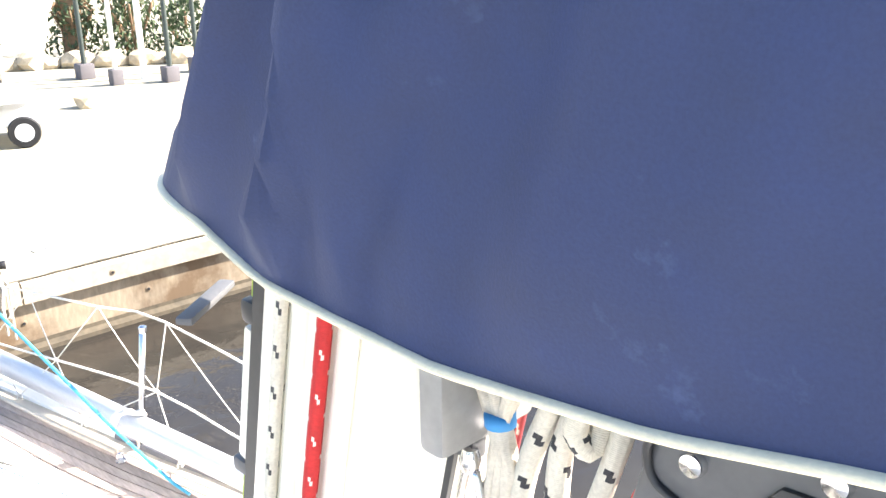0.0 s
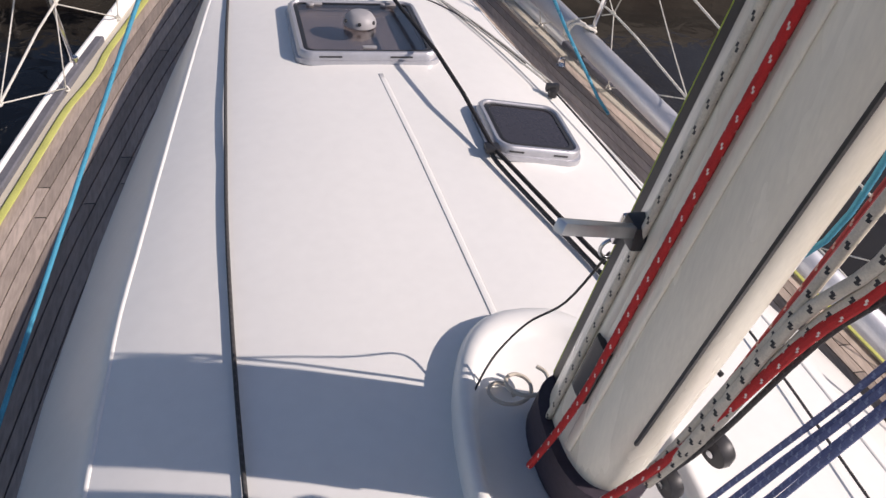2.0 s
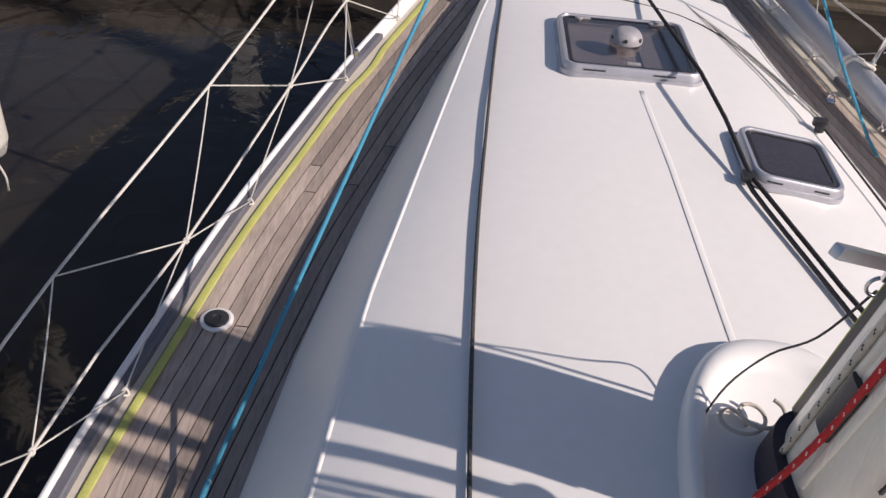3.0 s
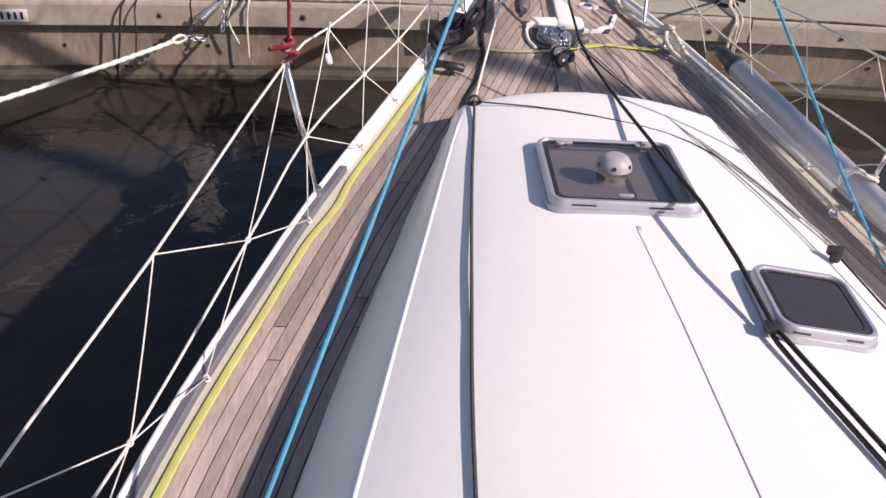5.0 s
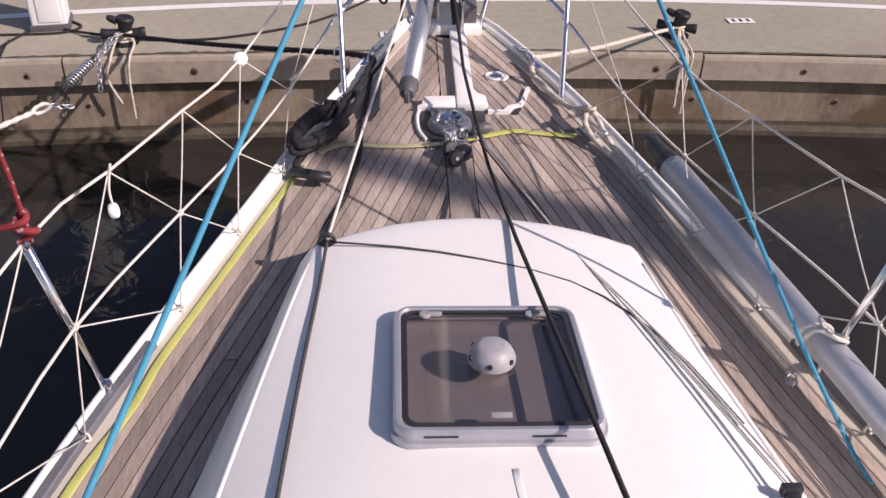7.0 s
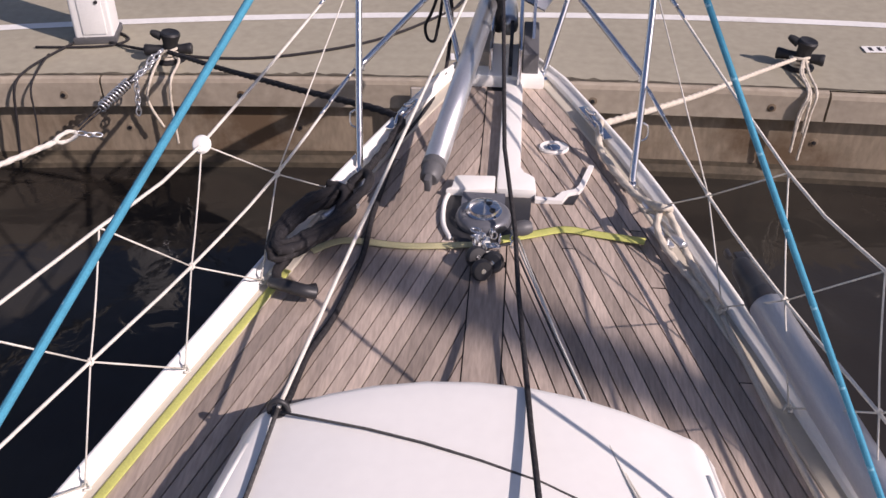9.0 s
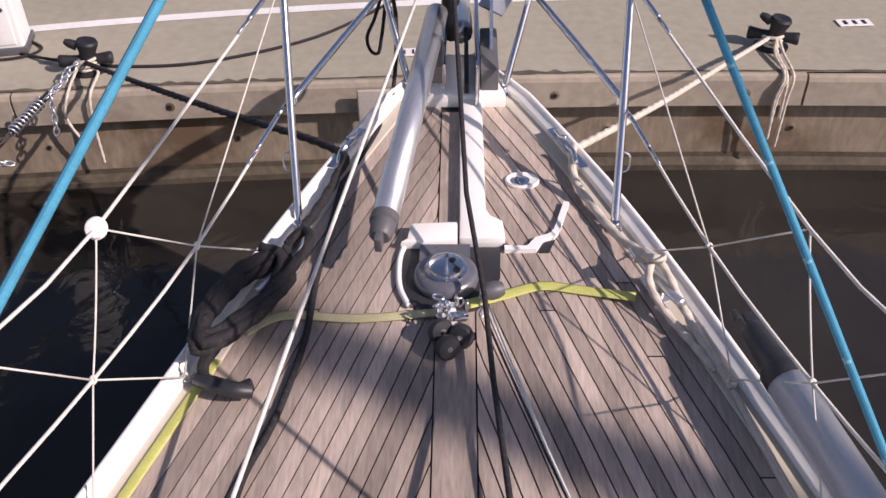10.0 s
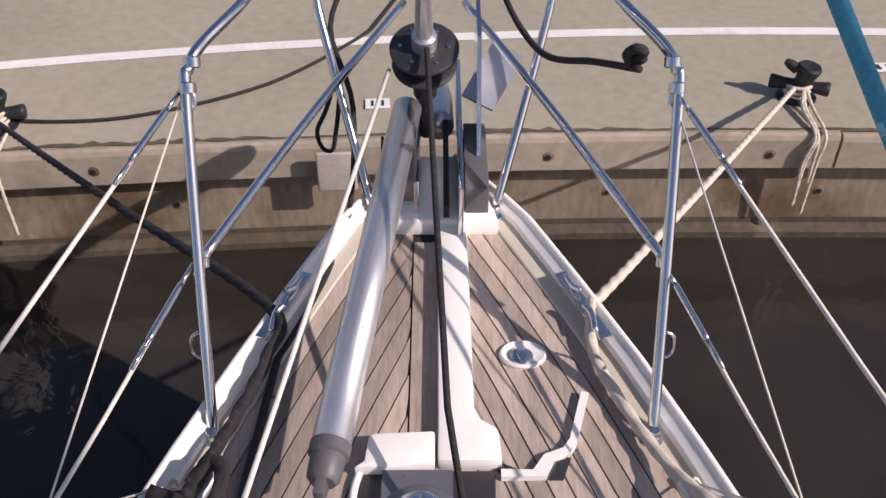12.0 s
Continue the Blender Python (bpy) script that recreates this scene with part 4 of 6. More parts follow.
# ---------------------------------------------------------------- running lines over the coachroof
pts = [(-0.47, 3.54, roof_z(-0.47, 3.4) + 0.02)] + [(x, y, roof_z(x, y) + 0.010) for x, y in ((-0.48, 3.3), (-0.50, 2.9), (-0.515, 2.5), (-0.527, 2.1), (-0.537, 1.7), (-0.538, 1.3), (-0.532, 0.9), (-0.518, 0.5), (-0.50, 0.0), (-0.48, -1.0), (-0.46, -2.5))]
rope("furling_line", pts, 0.0058, R_GREY, "dark grey furling line lying along the coachroof", per=3)
fl = thing("fairlead", (-0.47, 3.56, roof_z(-0.47, 3.4)), "small black fairlead on the coachroof corner", "fairlead")
part("base", cyl(0.022, 0.012, Matrix.Translation((-0.47, 3.55, roof_z(-0.47, 3.45) - 0.004))), PLAST, fl)
tube("ring", [(-0.495, 3.55, roof_z(-0.47, 3.45)), (-0.49, 3.55, roof_z(-0.47, 3.45) + 0.03), (-0.47, 3.55, roof_z(-0.47, 3.45) + 0.042), (-0.45, 3.55, roof_z(-0.47, 3.45) + 0.03), (-0.445, 3.55, roof_z(-0.47, 3.45))], 0.007, PLAST, fl)
rope("furling_line", [(-0.47, 3.55, 0.23), (-0.34, 4.3, 0.36), (-0.10, 5.68, 0.58)], 0.006, R_WHITE, "pale furling line from the drum to the fairlead", per=3)

# black strap from the mast foot across the hatch to the bow
rope("stay_strap", [(0.66, 0.95, roof_z(0.6, 0.95) + 0.05), (0.48, 1.47, roof_z(0.48, 1.47) + 0.03), (0.312, 1.96, roof_z(0.31, 1.96) + 0.035), (0.270, 2.22, 0.375), (0.228, 2.50, 0.392), (0.188, 3.0, 0.33), (0.152, 3.5, 0.265), (0.115, 4.1, 0.20), (0.10, 4.42, 0.19), (0.05, 4.72, 0.33), (0.035, 5.0, 0.44), (0.01, 5.5, 0.60), (0.0, 5.72, 0.66)], 0.0075, R_BLACK, "black line running from mast to bow over the hatch", per=1)
rope("stay_strap", [(0.62, 0.98, roof_z(0.6, 0.95) + 0.015), (0.46, 1.47, roof_z(0.48, 1.47) + 0.012), (0.315, 1.90, roof_z(0.31, 1.9) + 0.016), (0.312, 1.97, roof_z(0.31, 1.96) + 0.03)], 0.0075, R_GREY, "dark grey line lying on the coachroof", per=4)
tagged(part("line_clip", box((0.05, 0.045, 0.022), Matrix.Translation((0.312, 1.955, roof_z(0.31, 1.96) + 0.03))), PLAST, bevel=0.006), "black clip joining two lines beside the small hatch", "clip")
# padeye and thin control lines to the foredeck block
pe = thing("padeye", (0.69, 2.44, roof_z(0.69, 2.44)), "black padeye with a small block on the coachroof edge", "padeye")
part("block", join(cyl(0.018, 0.03, Matrix.Translation((0.69, 2.44, roof_z(0.66, 2.44) + 0.0))), box((0.05, 0.022, 0.03), Matrix.Translation((0.69, 2.455, roof_z(0.66, 2.44) + 0.03)))), PLAST, pe, bevel=0.004)
for i, (dx, dz, y1) in enumerate(((0.0, 0.0, 4.36), (0.012, 0.006, 4.40), (-0.012, 0.01, 4.44))):
    rope("control_line", [(0.69 + dx, 2.46, roof_z(0.66, 2.44) + 0.03 + dz), (0.52 + dx, 3.0, 0.245 + dz), (0.30, 3.62, 0.215 + dz), (0.10 + dx, y1, 0.17 + dz)], 0.0035, R_WHITE if i else R_GREY, "thin control line from the padeye to the bow block", group="control lines", sides=6, per=3)
rope("control_line", [(0.70, 2.42, roof_z(0.66, 2.42) + 0.02), (0.78, 2.0, roof_z(0.74, 2.0) + 0.012), (0.85, 1.5, roof_z(0.8, 1.5) + 0.01), (0.92, 0.6, roof_z(0.86, 0.6) + 0.01), (0.96, -0.6, roof_z(0.9, -0.6) + 0.01)], 0.004, R_GREY, "thin control line along the coachroof edge", group="control lines", sides=6, per=3)
# thin cord across the roof front and over to starboard
rope("control_line", [(-0.46, 3.53, 0.235), (-0.1, 3.45, roof_z(0, 3.45) + 0.02), (0.3, 3.30, roof_z(0.3, 3.3) + 0.01), (0.52, 3.05, roof_z(0.52, 3.05) + 0.008), (0.66, 2.7, roof_z(0.64, 2.7) + 0.006)], 0.0035, R_GREY, "thin grey cord across the coachroof front", group="control lines", sides=6, per=3)

# light blue sheets on both sides
rope("blue_sheet", [(-1.17, 0.90, -0.05), (-0.805, 2.0, 0.63), (-0.222, 4.0, 1.575), (0.07, 5.0, 2.05), (0.10, 5.3, 2.6)], 0.0068, R_BLUE, "light blue sheet stretched up to the headsail", per=2)
rope("blue_sheet", [(-1.17, 0.90, -0.05), (-1.26, 0.0, -0.15), (-1.3, -1.5, -0.25)], 0.0085, R_BLUE, "light blue sheet along the side deck", per=3)
rope("blue_sheet", [(1.08, 2.70, -0.01), (0.925, 2.97, 0.24), (0.297, 4.1, 1.50), (-0.20, 5.0, 2.50)], 0.0068, R_BLUE, "light blue sheet stretched up to the headsail", per=2)

# ---------------------------------------------------------------- poles
pole = thing("spinnaker_pole", (0.84, 4.2, 0.2), "silver aluminium spinnaker pole stowed along the side rail", "pole")
A, B = Vector((0.822, 4.09, zd(4.09) + 0.135)), Vector((1.69, 0.55, zd(0.55) + 0.14))
tube("spar", [A, B], 0.050, mat("anodised_spar", (0.60, 0.61, 0.64), 0.38, 0.35, var=0.1, scale=4, fine=60, stretch=(4, 0.6, 4)), pole, sides=24, per=1)
d = (A - B).normalized()
m = Matrix.Translation(A - d * 0.01) @ d.to_track_quat("Z", "X").to_matrix().to_4x4()
part("end_fitting", lathe([(0.051, 0), (0.051, 0.04), (0.044, 0.05), (0.036, 0.12), (0.034, 0.17), (0.026, 0.19), (0.0, 0.192)], m, 20), PLAST, pole, "black pole end fitting")
part("jaw", join(box((0.018, 0.05, 0.07), m @ Matrix.Translation((0, 0.02, 0.20))), box((0.018, 0.016, 0.035), m @ Matrix.Translation((0.0, -0.02, 0.235)))), PLAST, pole, bevel=0.005)
for q in (0.08, 0.12):
    part("rivet", cyl(0.010, 0.006, m @ Matrix.Translation((-0.036, 0.0, q)) @ Matrix.Rotation(radians(-90), 4, "Y"), seg=12), STEEL, pole)
for y in (3.2, 1.9):
    q = A.lerp(B, (4.16 - y) / 3.61)
    tube("lashing", [q + Vector((0.052 * math.cos(a), 0.0, 0.052 * math.sin(a))) for a in [i * math.pi / 5 for i in range(11)]], 0.004, R_WHITE, pole, per=2)

rope("side_line", [(0.735, 4.16, 0.10), (0.80, 3.82, 0.085), (0.89, 3.45, 0.062), (0.978, 3.12, 0.045)], 0.009, R_MOOR, "cream line stretched along the side deck beside the pole", per=3)
ep = thing("padeye", (0.985, 3.09, zd(3.09)), "small steel eye on the side deck", "padeye")
part("plate", cyl(0.022, 0.008, Matrix.Translation((0.985, 3.09, zd(3.09))), seg=18), STEEL, ep)
tube("bow", [(0.985 + 0.016 * math.cos(a), 3.09, zd(3.09) + 0.008 + 0.034 * math.sin(a)) for a in [i * math.pi / 6 for i in range(7)]], 0.005, STEEL, ep, sides=8, per=2)
rope("pole_lashing", [(1.09, 3.085, 0.18), (1.06, 3.10, 0.20), (1.02, 3.11, 0.225), (0.985, 3.12, 0.20), (0.98, 3.11, 0.15), (1.01, 3.09, 0.22), (1.07, 3.06, 0.21), (1.105, 3.07, 0.19), (1.09, 3.10, 0.17), (1.065, 3.085, 0.205), (1.095, 3.065, 0.215), (1.10, 3.095, 0.185)], 0.0075, R_WHITE, "white rope lashing the pole to the stanchion", per=5)
p2 = thing("short_pole", (-0.19, 4.62, 0.26), "grey aluminium tube with black end fitting lying beside the anchor channel", "pole")
A, B = Vector((-0.185, 4.655, 0.285)), Vector((-0.055, 5.72, 0.44))
tube("spar", [A, B], 0.041, ALU, p2, sides=24, per=1)
d = (A - B).normalized()
m = Matrix.Translation(A - d * 0.005) @ d.to_track_quat("Z", "X").to_matrix().to_4x4()
part("end_fitting", lathe([(0.0425, 0), (0.0425, 0.025), (0.036, 0.03), (0.034, 0.075), (0.026, 0.085), (0.0, 0.086)], m, 20), GREYP, p2, "dark plug in the tube end")
part("lug", box((0.05, 0.022, 0.05), m @ Matrix.Translation((0, 0, 0.095))), GREYP, p2, bevel=0.006)

# ---------------------------------------------------------------- foredeck: anchor channel, windlass, blocks
ch = thing("anchor_channel", (0.05, 4.7, zd(4.7)), "white moulded anchor channel with windlass well on the foredeck", "anchor channel")
def plan(poly, z0, z1):
    bm = bmesh.new()
    lo = [bm.verts.new((x, y, zd(y) + z0)) for x, y in poly]
    hi = [bm.verts.new((x, y, zd(y) + z1)) for x, y in poly]
    k = len(lo)
    for i in range(k):
        bm.faces.new((lo[i], lo[(i + 1) % k], hi[(i + 1) % k], hi[i]))
    bm.faces.new(hi)
    bm.faces.new(lo[::-1])
    bmesh.ops.recalc_face_normals(bm, faces=bm.faces[:])
    return bm
part("channel_cover", plan([(0.030, 5.52), (0.110, 5.52), (0.113, 4.86), (0.128, 4.825), (0.165, 4.80), (0.170, 4.715), (0.030, 4.715)], 0.0, 0.040), GEL, ch, bevel=0.012)
part("channel_wing", plan([(-0.150, 4.700), (-0.128, 4.715), (-0.122, 4.775), (-0.112, 4.786), (0.024, 4.792), (0.024, 4.715), (-0.05, 4.700)], 0.0, 0.040), GEL, ch, bevel=0.010)
part("arm", plan([(0.166, 4.735), (0.166, 4.708), (0.235, 4.706), (0.262, 4.745), (0.305, 4.762), (0.322, 4.785), (0.362, 4.915), (0.380, 4.912), (0.336, 4.77), (0.318, 4.748), (0.285, 4.735), (0.262, 4.690), (0.166, 4.688)], 0.004, 0.020), GEL, ch)
part("arm_lip", plan([(0.268, 4.690), (0.290, 4.733), (0.322, 4.744), (0.300, 4.690)], 0.003, 0.010), PLAST, ch)
rim = [(-0.135, 4.715), (-0.148, 4.66), (-0.148, 4.58), (-0.138, 4.52), (-0.112, 4.46)]
tube("well_rim", [(x, y, zd(y) + 0.012) for x, y in rim], 0.009, GEL, ch, flat=1.0)
part("well", plan([(-0.14, 4.71), (-0.142, 4.58), (-0.128, 4.51), (-0.09, 4.45), (0.0, 4.43), (0.08, 4.45), (0.125, 4.50), (0.15, 4.58), (0.155, 4.71)], 0.0, 0.012), PLAST, ch, "dark well round the windlass", bevel=0.008)
win = thing("windlass", (-0.01, 4.54, zd(4.54) + 0.05), "chromed anchor windlass with grey housing in the foredeck well", "windlass")
W = Matrix.Translation((-0.008, 4.572, zd(4.57) + 0.005))
part("housing", join(lathe([(0.092, 0), (0.096, 0.016), (0.090, 0.034), (0.078, 0.042), (0.0, 0.044)], W, 36), box((0.15, 0.12, 0.034), W @ Matrix.Translation((-0.005, 0.065, 0.019)))), mat("windlass_grey", (0.16, 0.165, 0.185), 0.3, 0.3, var=0.1, scale=20), win)
part("drum", lathe([(0.060, 0.04), (0.062, 0.046), (0.052, 0.050), (0.050, 0.058), (0.053, 0.062), (0.046, 0.066), (0.0, 0.067)], W, 36), STEEL, win, "chrome windlass drum")
for x, y in ((0.018, 0.012), (0.03, -0.03)):
    part("socket", cyl(0.011, 0.004, W @ Matrix.Translation((x, y, 0.0645)), seg=14), PLAST, win)
# heap of chain links aft of the drum
random.seed(11)
chn = thing("anchor_chain", (0.02, 4.42, zd(4.42)), "heap of shiny galvanised chain and shackles by the windlass", "chain")
for i in range(16):
    c = Vector((random.uniform(-0.04, 0.10), random.uniform(4.36, 4.45), zd(4.4) + random.uniform(0.055, 0.085)))
    q = Euler([random.uniform(0, 3.1) for _ in range(3)]).to_matrix()
    ring = [c + q @ Vector((0.016 * math.cos(a), 0.010 * math.sin(a), 0)) for a in [k * math.pi / 5 for k in range(11)]]
    tube("link", ring, 0.0035, STEEL, chn, sides=6, per=2)
part("stripper", box((0.055, 0.075, 0.03), pose(-0.005, 4.408, zd(4.408) + 0.03, 0, 0, 6)), GEL, win, "white chain stripper", bevel=0.006)
bp = thing("deck_block", (0.02, 4.28, zd(4.28)), "black and steel snatch block lying on the teak", "block")
for i, (x, y, z, a) in enumerate(((-0.02, 4.33, 0.05, 30), (0.035, 4.315, 0.045, -25), (0.0, 4.28, 0.04, 10))):
    mm = pose(x, y, zd(y) + z, 65, 20 * i, a)
    part("cheek", lathe([(0.0, -0.016), (0.030, -0.015), (0.036, -0.006), (0.036, 0.006), (0.030, 0.015), (0.0, 0.016)], mm, 20), PLAST, bp)
    part("pin", cyl(0.008, 0.036, mm @ Matrix.Translation((0, 0, -0.018)), seg=12), STEEL, bp)
part("strop", box((0.05, 0.03, 0.012), pose(0.03, 4.385, zd(4.385) + 0.05, 0, 10, 20)), STEEL, bp, bevel=0.004)
b2 = thing("deck_block", (0.12, 4.46, zd(4.46)), "small grey turning block on the webbing strap", "block")
part("cheek", lathe([(0.0, -0.030), (0.020, -0.028), (0.026, -0.01), (0.026, 0.01), (0.020, 0.028), (0.0, 0.030)], pose(0.125, 4.462, zd(4.46) + 0.07, 0, 90, 20), 20), GREYP, b2)

# round deck plate
nav = thing("deck_vent", (0.236, 5.037, zd(5.037)), "round stainless deck plate with a white lip on the teak", "deck plate")
part("lip", lathe([(0.048, 0), (0.050, 0.008), (0.046, 0.014), (0.034, 0.010), (0.0, 0.010)], Matrix.Translation((0.236, 5.037, zd(5.037))) @ Matrix.Diagonal((1.15, 0.9, 1, 1)), 28), GEL, nav)
part("cap", lathe([(0.028, 0.010), (0.028, 0.018), (0.020, 0.024), (0.0, 0.025)], Matrix.Translation((0.232, 5.025, zd(5.025))), 24), STEEL, nav)
fil = thing("fuel_filler", (-1.31, 1.52, zd(1.52)), "black deck filler cap in a white ring on the side deck", "deck filler")
part("ring", lathe([(0.050, 0), (0.052, 0.008), (0.042, 0.012), (0.040, 0.010), (0.0, 0.010)], Matrix.Translation((-1.31, 1.52, zd(1.52) + 0.004)), 28), GEL, fil)
part("cap", lathe([(0.038, 0.010), (0.038, 0.014), (0.034, 0.017), (0.014, 0.017), (0.012, 0.013), (0.0, 0.013)], Matrix.Translation((-1.31, 1.52, zd(1.52) + 0.004)), 28), PLAST, fil, "black cap")

# ---------------------------------------------------------------- bow fitting and furler
bow = thing("bow_roller", (0.03, 5.6, zd(5.6)), "white and steel bow roller with anchor at the stem", "bow fitting")
part("stem_plate", plan([(-0.13, 5.47), (-0.10, 5.58), (-0.03, 5.76), (0.09, 5.76), (0.17, 5.58), (0.20, 5.47)], 0.0, 0.055), GEL, bow, bevel=0.012)
part("roller_cheek", plan([(0.085, 5.42), (0.085, 6.05), (0.10, 6.05), (0.10, 5.42)], 0.02, 0.20), STEEL, bow, bevel=0.004)
part("roller_cheek", plan([(-0.035, 5.50), (-0.035, 6.05), (-0.02, 6.05), (-0.02, 5.50)], 0.02, 0.16), STEEL, bow, bevel=0.004)
part("dark_cheek", plan([(0.105, 5.50), (0.105, 5.80), (0.17, 5.80), (0.17, 5.50)], 0.02, 0.14), GREYP, bow, bevel=0.006)
part("side_box", plan([(-0.13, 5.55), (-0.13, 5.75), (-0.03, 5.75), (-0.03, 5.55)], 0.05, 0.12), mat("pale_brown_board", (0.33, 0.29, 0.24), 0.6, var=0.1, scale=10), bow, bevel=0.004)
part("fluke", slab_x([(5.62, 0.30), (5.80, 0.62), (5.95, 0.66), (6.05, 0.42), (5.85, 0.27)], 0.14, 0.152), STEEL, bow, "galvanised anchor fluke")
part("fluke", join(box((0.10, 0.20, 0.012), pose(0.19, 5.85, 0.47, 28, 18, -22))), ALU, bow, "galvanised anchor fluke")
# forward anchor end, unseen behind the drum, placed to cast shade on the quay
tube("shank", [(0.035, 5.85, 0.30), (0.03, 6.15, 0.27), (0.02, 6.5, 0.15), (0.01, 6.72, 0.04)], 0.045, ALU, bow, "galvanised anchor shank", sides=12)
part("crown", lathe([(0.045, 0), (0.070, 0.05), (0.072, 0.14), (0.05, 0.20), (0.0, 0.225)], Matrix.Translation((0.012, 6.70, 0.055)) @ Vector((-0.05, 0.75, -0.38)).to_track_quat("Z", "X").to_matrix().to_4x4(), 20), ALU, bow, "galvanised anchor crown")
part("shank", slab_x([(5.48, 0.275), (5.9, 0.33), (5.9, 0.28), (5.48, 0.235)], 0.046, 0.062), IRON, bow, "dark anchor shank")
fur = thing("furler", (0.0, 5.74, 0.5), "black headsail furler drum on the forestay at the bow", "furler")
F = Matrix.Translation((-0.005, 5.74, 0.56)) @ Matrix.Rotation(radians(21), 4, "X")
part("drum", lathe([(0.040, 0.0), (0.088, 0.004), (0.090, 0.012), (0.078, 0.018), (0.040, 0.020), (0.040, 0.055), (0.080, 0.060), (0.094, 0.066), (0.094, 0.074), (0.085, 0.078), (0.03, 0.080), (0.0, 0.080)], F, 36), PLAST, fur, "black drum")
for a in range(0, 360, 60):
    part("drum_bolt", cyl(0.006, 0.005, F @ Matrix.Rotation(radians(a), 4, "Z") @ Matrix.Translation((0.065, 0, 0.078)), seg=10), STEEL, fur)
part("torque_tube", lathe([(0.034, 0.08), (0.034, 0.12), (0.024, 0.125), (0.024, 0.2), (0.020, 0.3), (0.020, 0.9)], F, 20), ALU, fur)
part("toggle", lathe([(0.02, -0.30), (0.02, -0.12), (0.034, -0.11), (0.034, 0.0), (0.0, 0.0)], F, 16), PLAST, fur)
top = Vector((MX, 0.6, 12.4))
base = F @ Vector((0, 0, 0.9))
tube("furled_sail", [base, base.lerp(top, 0.04), base.lerp(top, 0.3), base.lerp(top, 0.7), top], 0.055, SAILM, fur, "furled white headsail", sides=14, per=4)

# ---------------------------------------------------------------- cleats and ropes on the foredeck
def cleat(x, y, turn, s):
    c = thing("mooring_cleat", (x, y, zd(y)), "polished alloy mooring cleat on the deck edge", "cleat", "mooring cleats")
    m = pose(x, y, zd(y) + 0.01, 0, 0, turn)
    part("base", box((0.035, 0.12, 0.012), m @ Matrix.Translation((0, 0, 0.004))), ALU, c, bevel=0.004)
    for q in (-0.032, 0.032):
        part("post", cyl(0.011, 0.04, m @ Matrix.Translation((0, q, 0.008)), seg=14), ALU, c)
    v, f_, u = sweep([m @ Vector((0, q, z)) for q, z in ((-0.13, 0.060), (-0.10, 0.056), (-0.04, 0.050), (0.04, 0.050), (0.10, 0.056), (0.13, 0.060))], 0.015, 12, 4, flat=0.8)
    obj("horn", v, f_, ALU, c, uvs=u)
    return m


mc = cleat(0.588, 4.525, 22, 1)
mp = cleat(-0.48, 4.57, -24, -1)
# starboard cream line: chock, along the rail, turned on the cleat
rope("mooring_line", [(1.93, 7.78, -0.645), (1.44, 6.94, -0.385), (0.93, 6.07, -0.12), (0.462, 5.25, 0.165), (0.415, 5.17, 0.20), (0.405, 5.02, 0.175), (0.455, 4.86, 0.165), (0.512, 4.72, 0.165), (0.545, 4.64, 0.185), (0.572, 4.575, 0.215), (0.605, 4.555, 0.215)], 0.013, R_MOOR, "cream three-strand mooring line to the quay bollard", group="mooring lines", strands=3, pitch=0.075, sides=12)
TURN = dict(group="mooring lines", strands=3, pitch=0.05, sides=12)
rope("mooring_line", [(0.545, 4.60, 0.175), (0.585, 4.555, 0.215), (0.612, 4.50, 0.205), (0.640, 4.43, 0.165), (0.672, 4.34, 0.135), (0.708, 4.25, 0.115), (0.735, 4.17, 0.100)], 0.0115, R_MOOR, "cream three-strand rope leading aft from the cleat", **TURN)
rope("mooring_line", [(0.612, 4.57, 0.200), (0.575, 4.545, 0.220), (0.560, 4.49, 0.190), (0.585, 4.43, 0.155), (0.625, 4.37, 0.130), (0.662, 4.31, 0.115), (0.700, 4.23, 0.105)], 0.0115, R_MOOR, "cream rope turns on the polished cleat", **TURN)
rope("mooring_line", [(0.570, 4.575, 0.205), (0.555, 4.545, 0.235), (0.575, 4.52, 0.245), (0.600, 4.535, 0.235), (0.600, 4.57, 0.215), (0.575, 4.585, 0.20)], 0.0115, R_MOOR, "cream rope hitch on the cleat's horn", **TURN)

# port dark line and its coil
rope("mooring_line", [(-2.20, 7.44, -0.63), (-1.60, 6.69, -0.37), (-1.0, 5.93, -0.09), (-0.40, 5.18, 0.19), (-0.37, 5.0, 0.20), (-0.42, 4.80, 0.19), (-0.46, 4.66, 0.20), (-0.47, 4.58, 0.22)], 0.014, R_BLACK, "black three-strand mooring line to the quay bollard", group="mooring lines", strands=3, pitch=0.08, sides=12)
random.seed(21)
pts = []
for i in range(46):
    t = i / 45
    a = i * 1.13
    pts.append((-0.555 + 0.42 * 0.17 * math.cos(a) - 0.06 * math.sin(a) - 0.03 * (t - 0.5), 4.40 + 0.19 * math.cos(a) + 0.03 * random.uniform(-1, 1), zd(4.4) + 0.045 + 0.075 * abs(math.sin(a * 0.5 + t)) + 0.02 * random.random()))
rope("rope_coil", pts, 0.0155, R_BLACK, "tangled black rope hung over the port cleat", "rope", "mooring lines", strands=3, pitch=0.08, sides=10, per=4)
rope("rope_coil", [(-0.47, 4.62, 0.21), (-0.43, 4.66, 0.235), (-0.40, 4.62, 0.24), (-0.42, 4.54, 0.23), (-0.48, 4.46, 0.20), (-0.55, 4.36, 0.17), (-0.62, 4.25, 0.15), (-0.63, 4.17, 0.14), (-0.55, 4.13, 0.13), (-0.50, 4.15, 0.13)], 0.0155, R_BLACK, "black rope loop over the port cleat", "rope", "mooring lines", strands=3, pitch=0.08, sides=12)
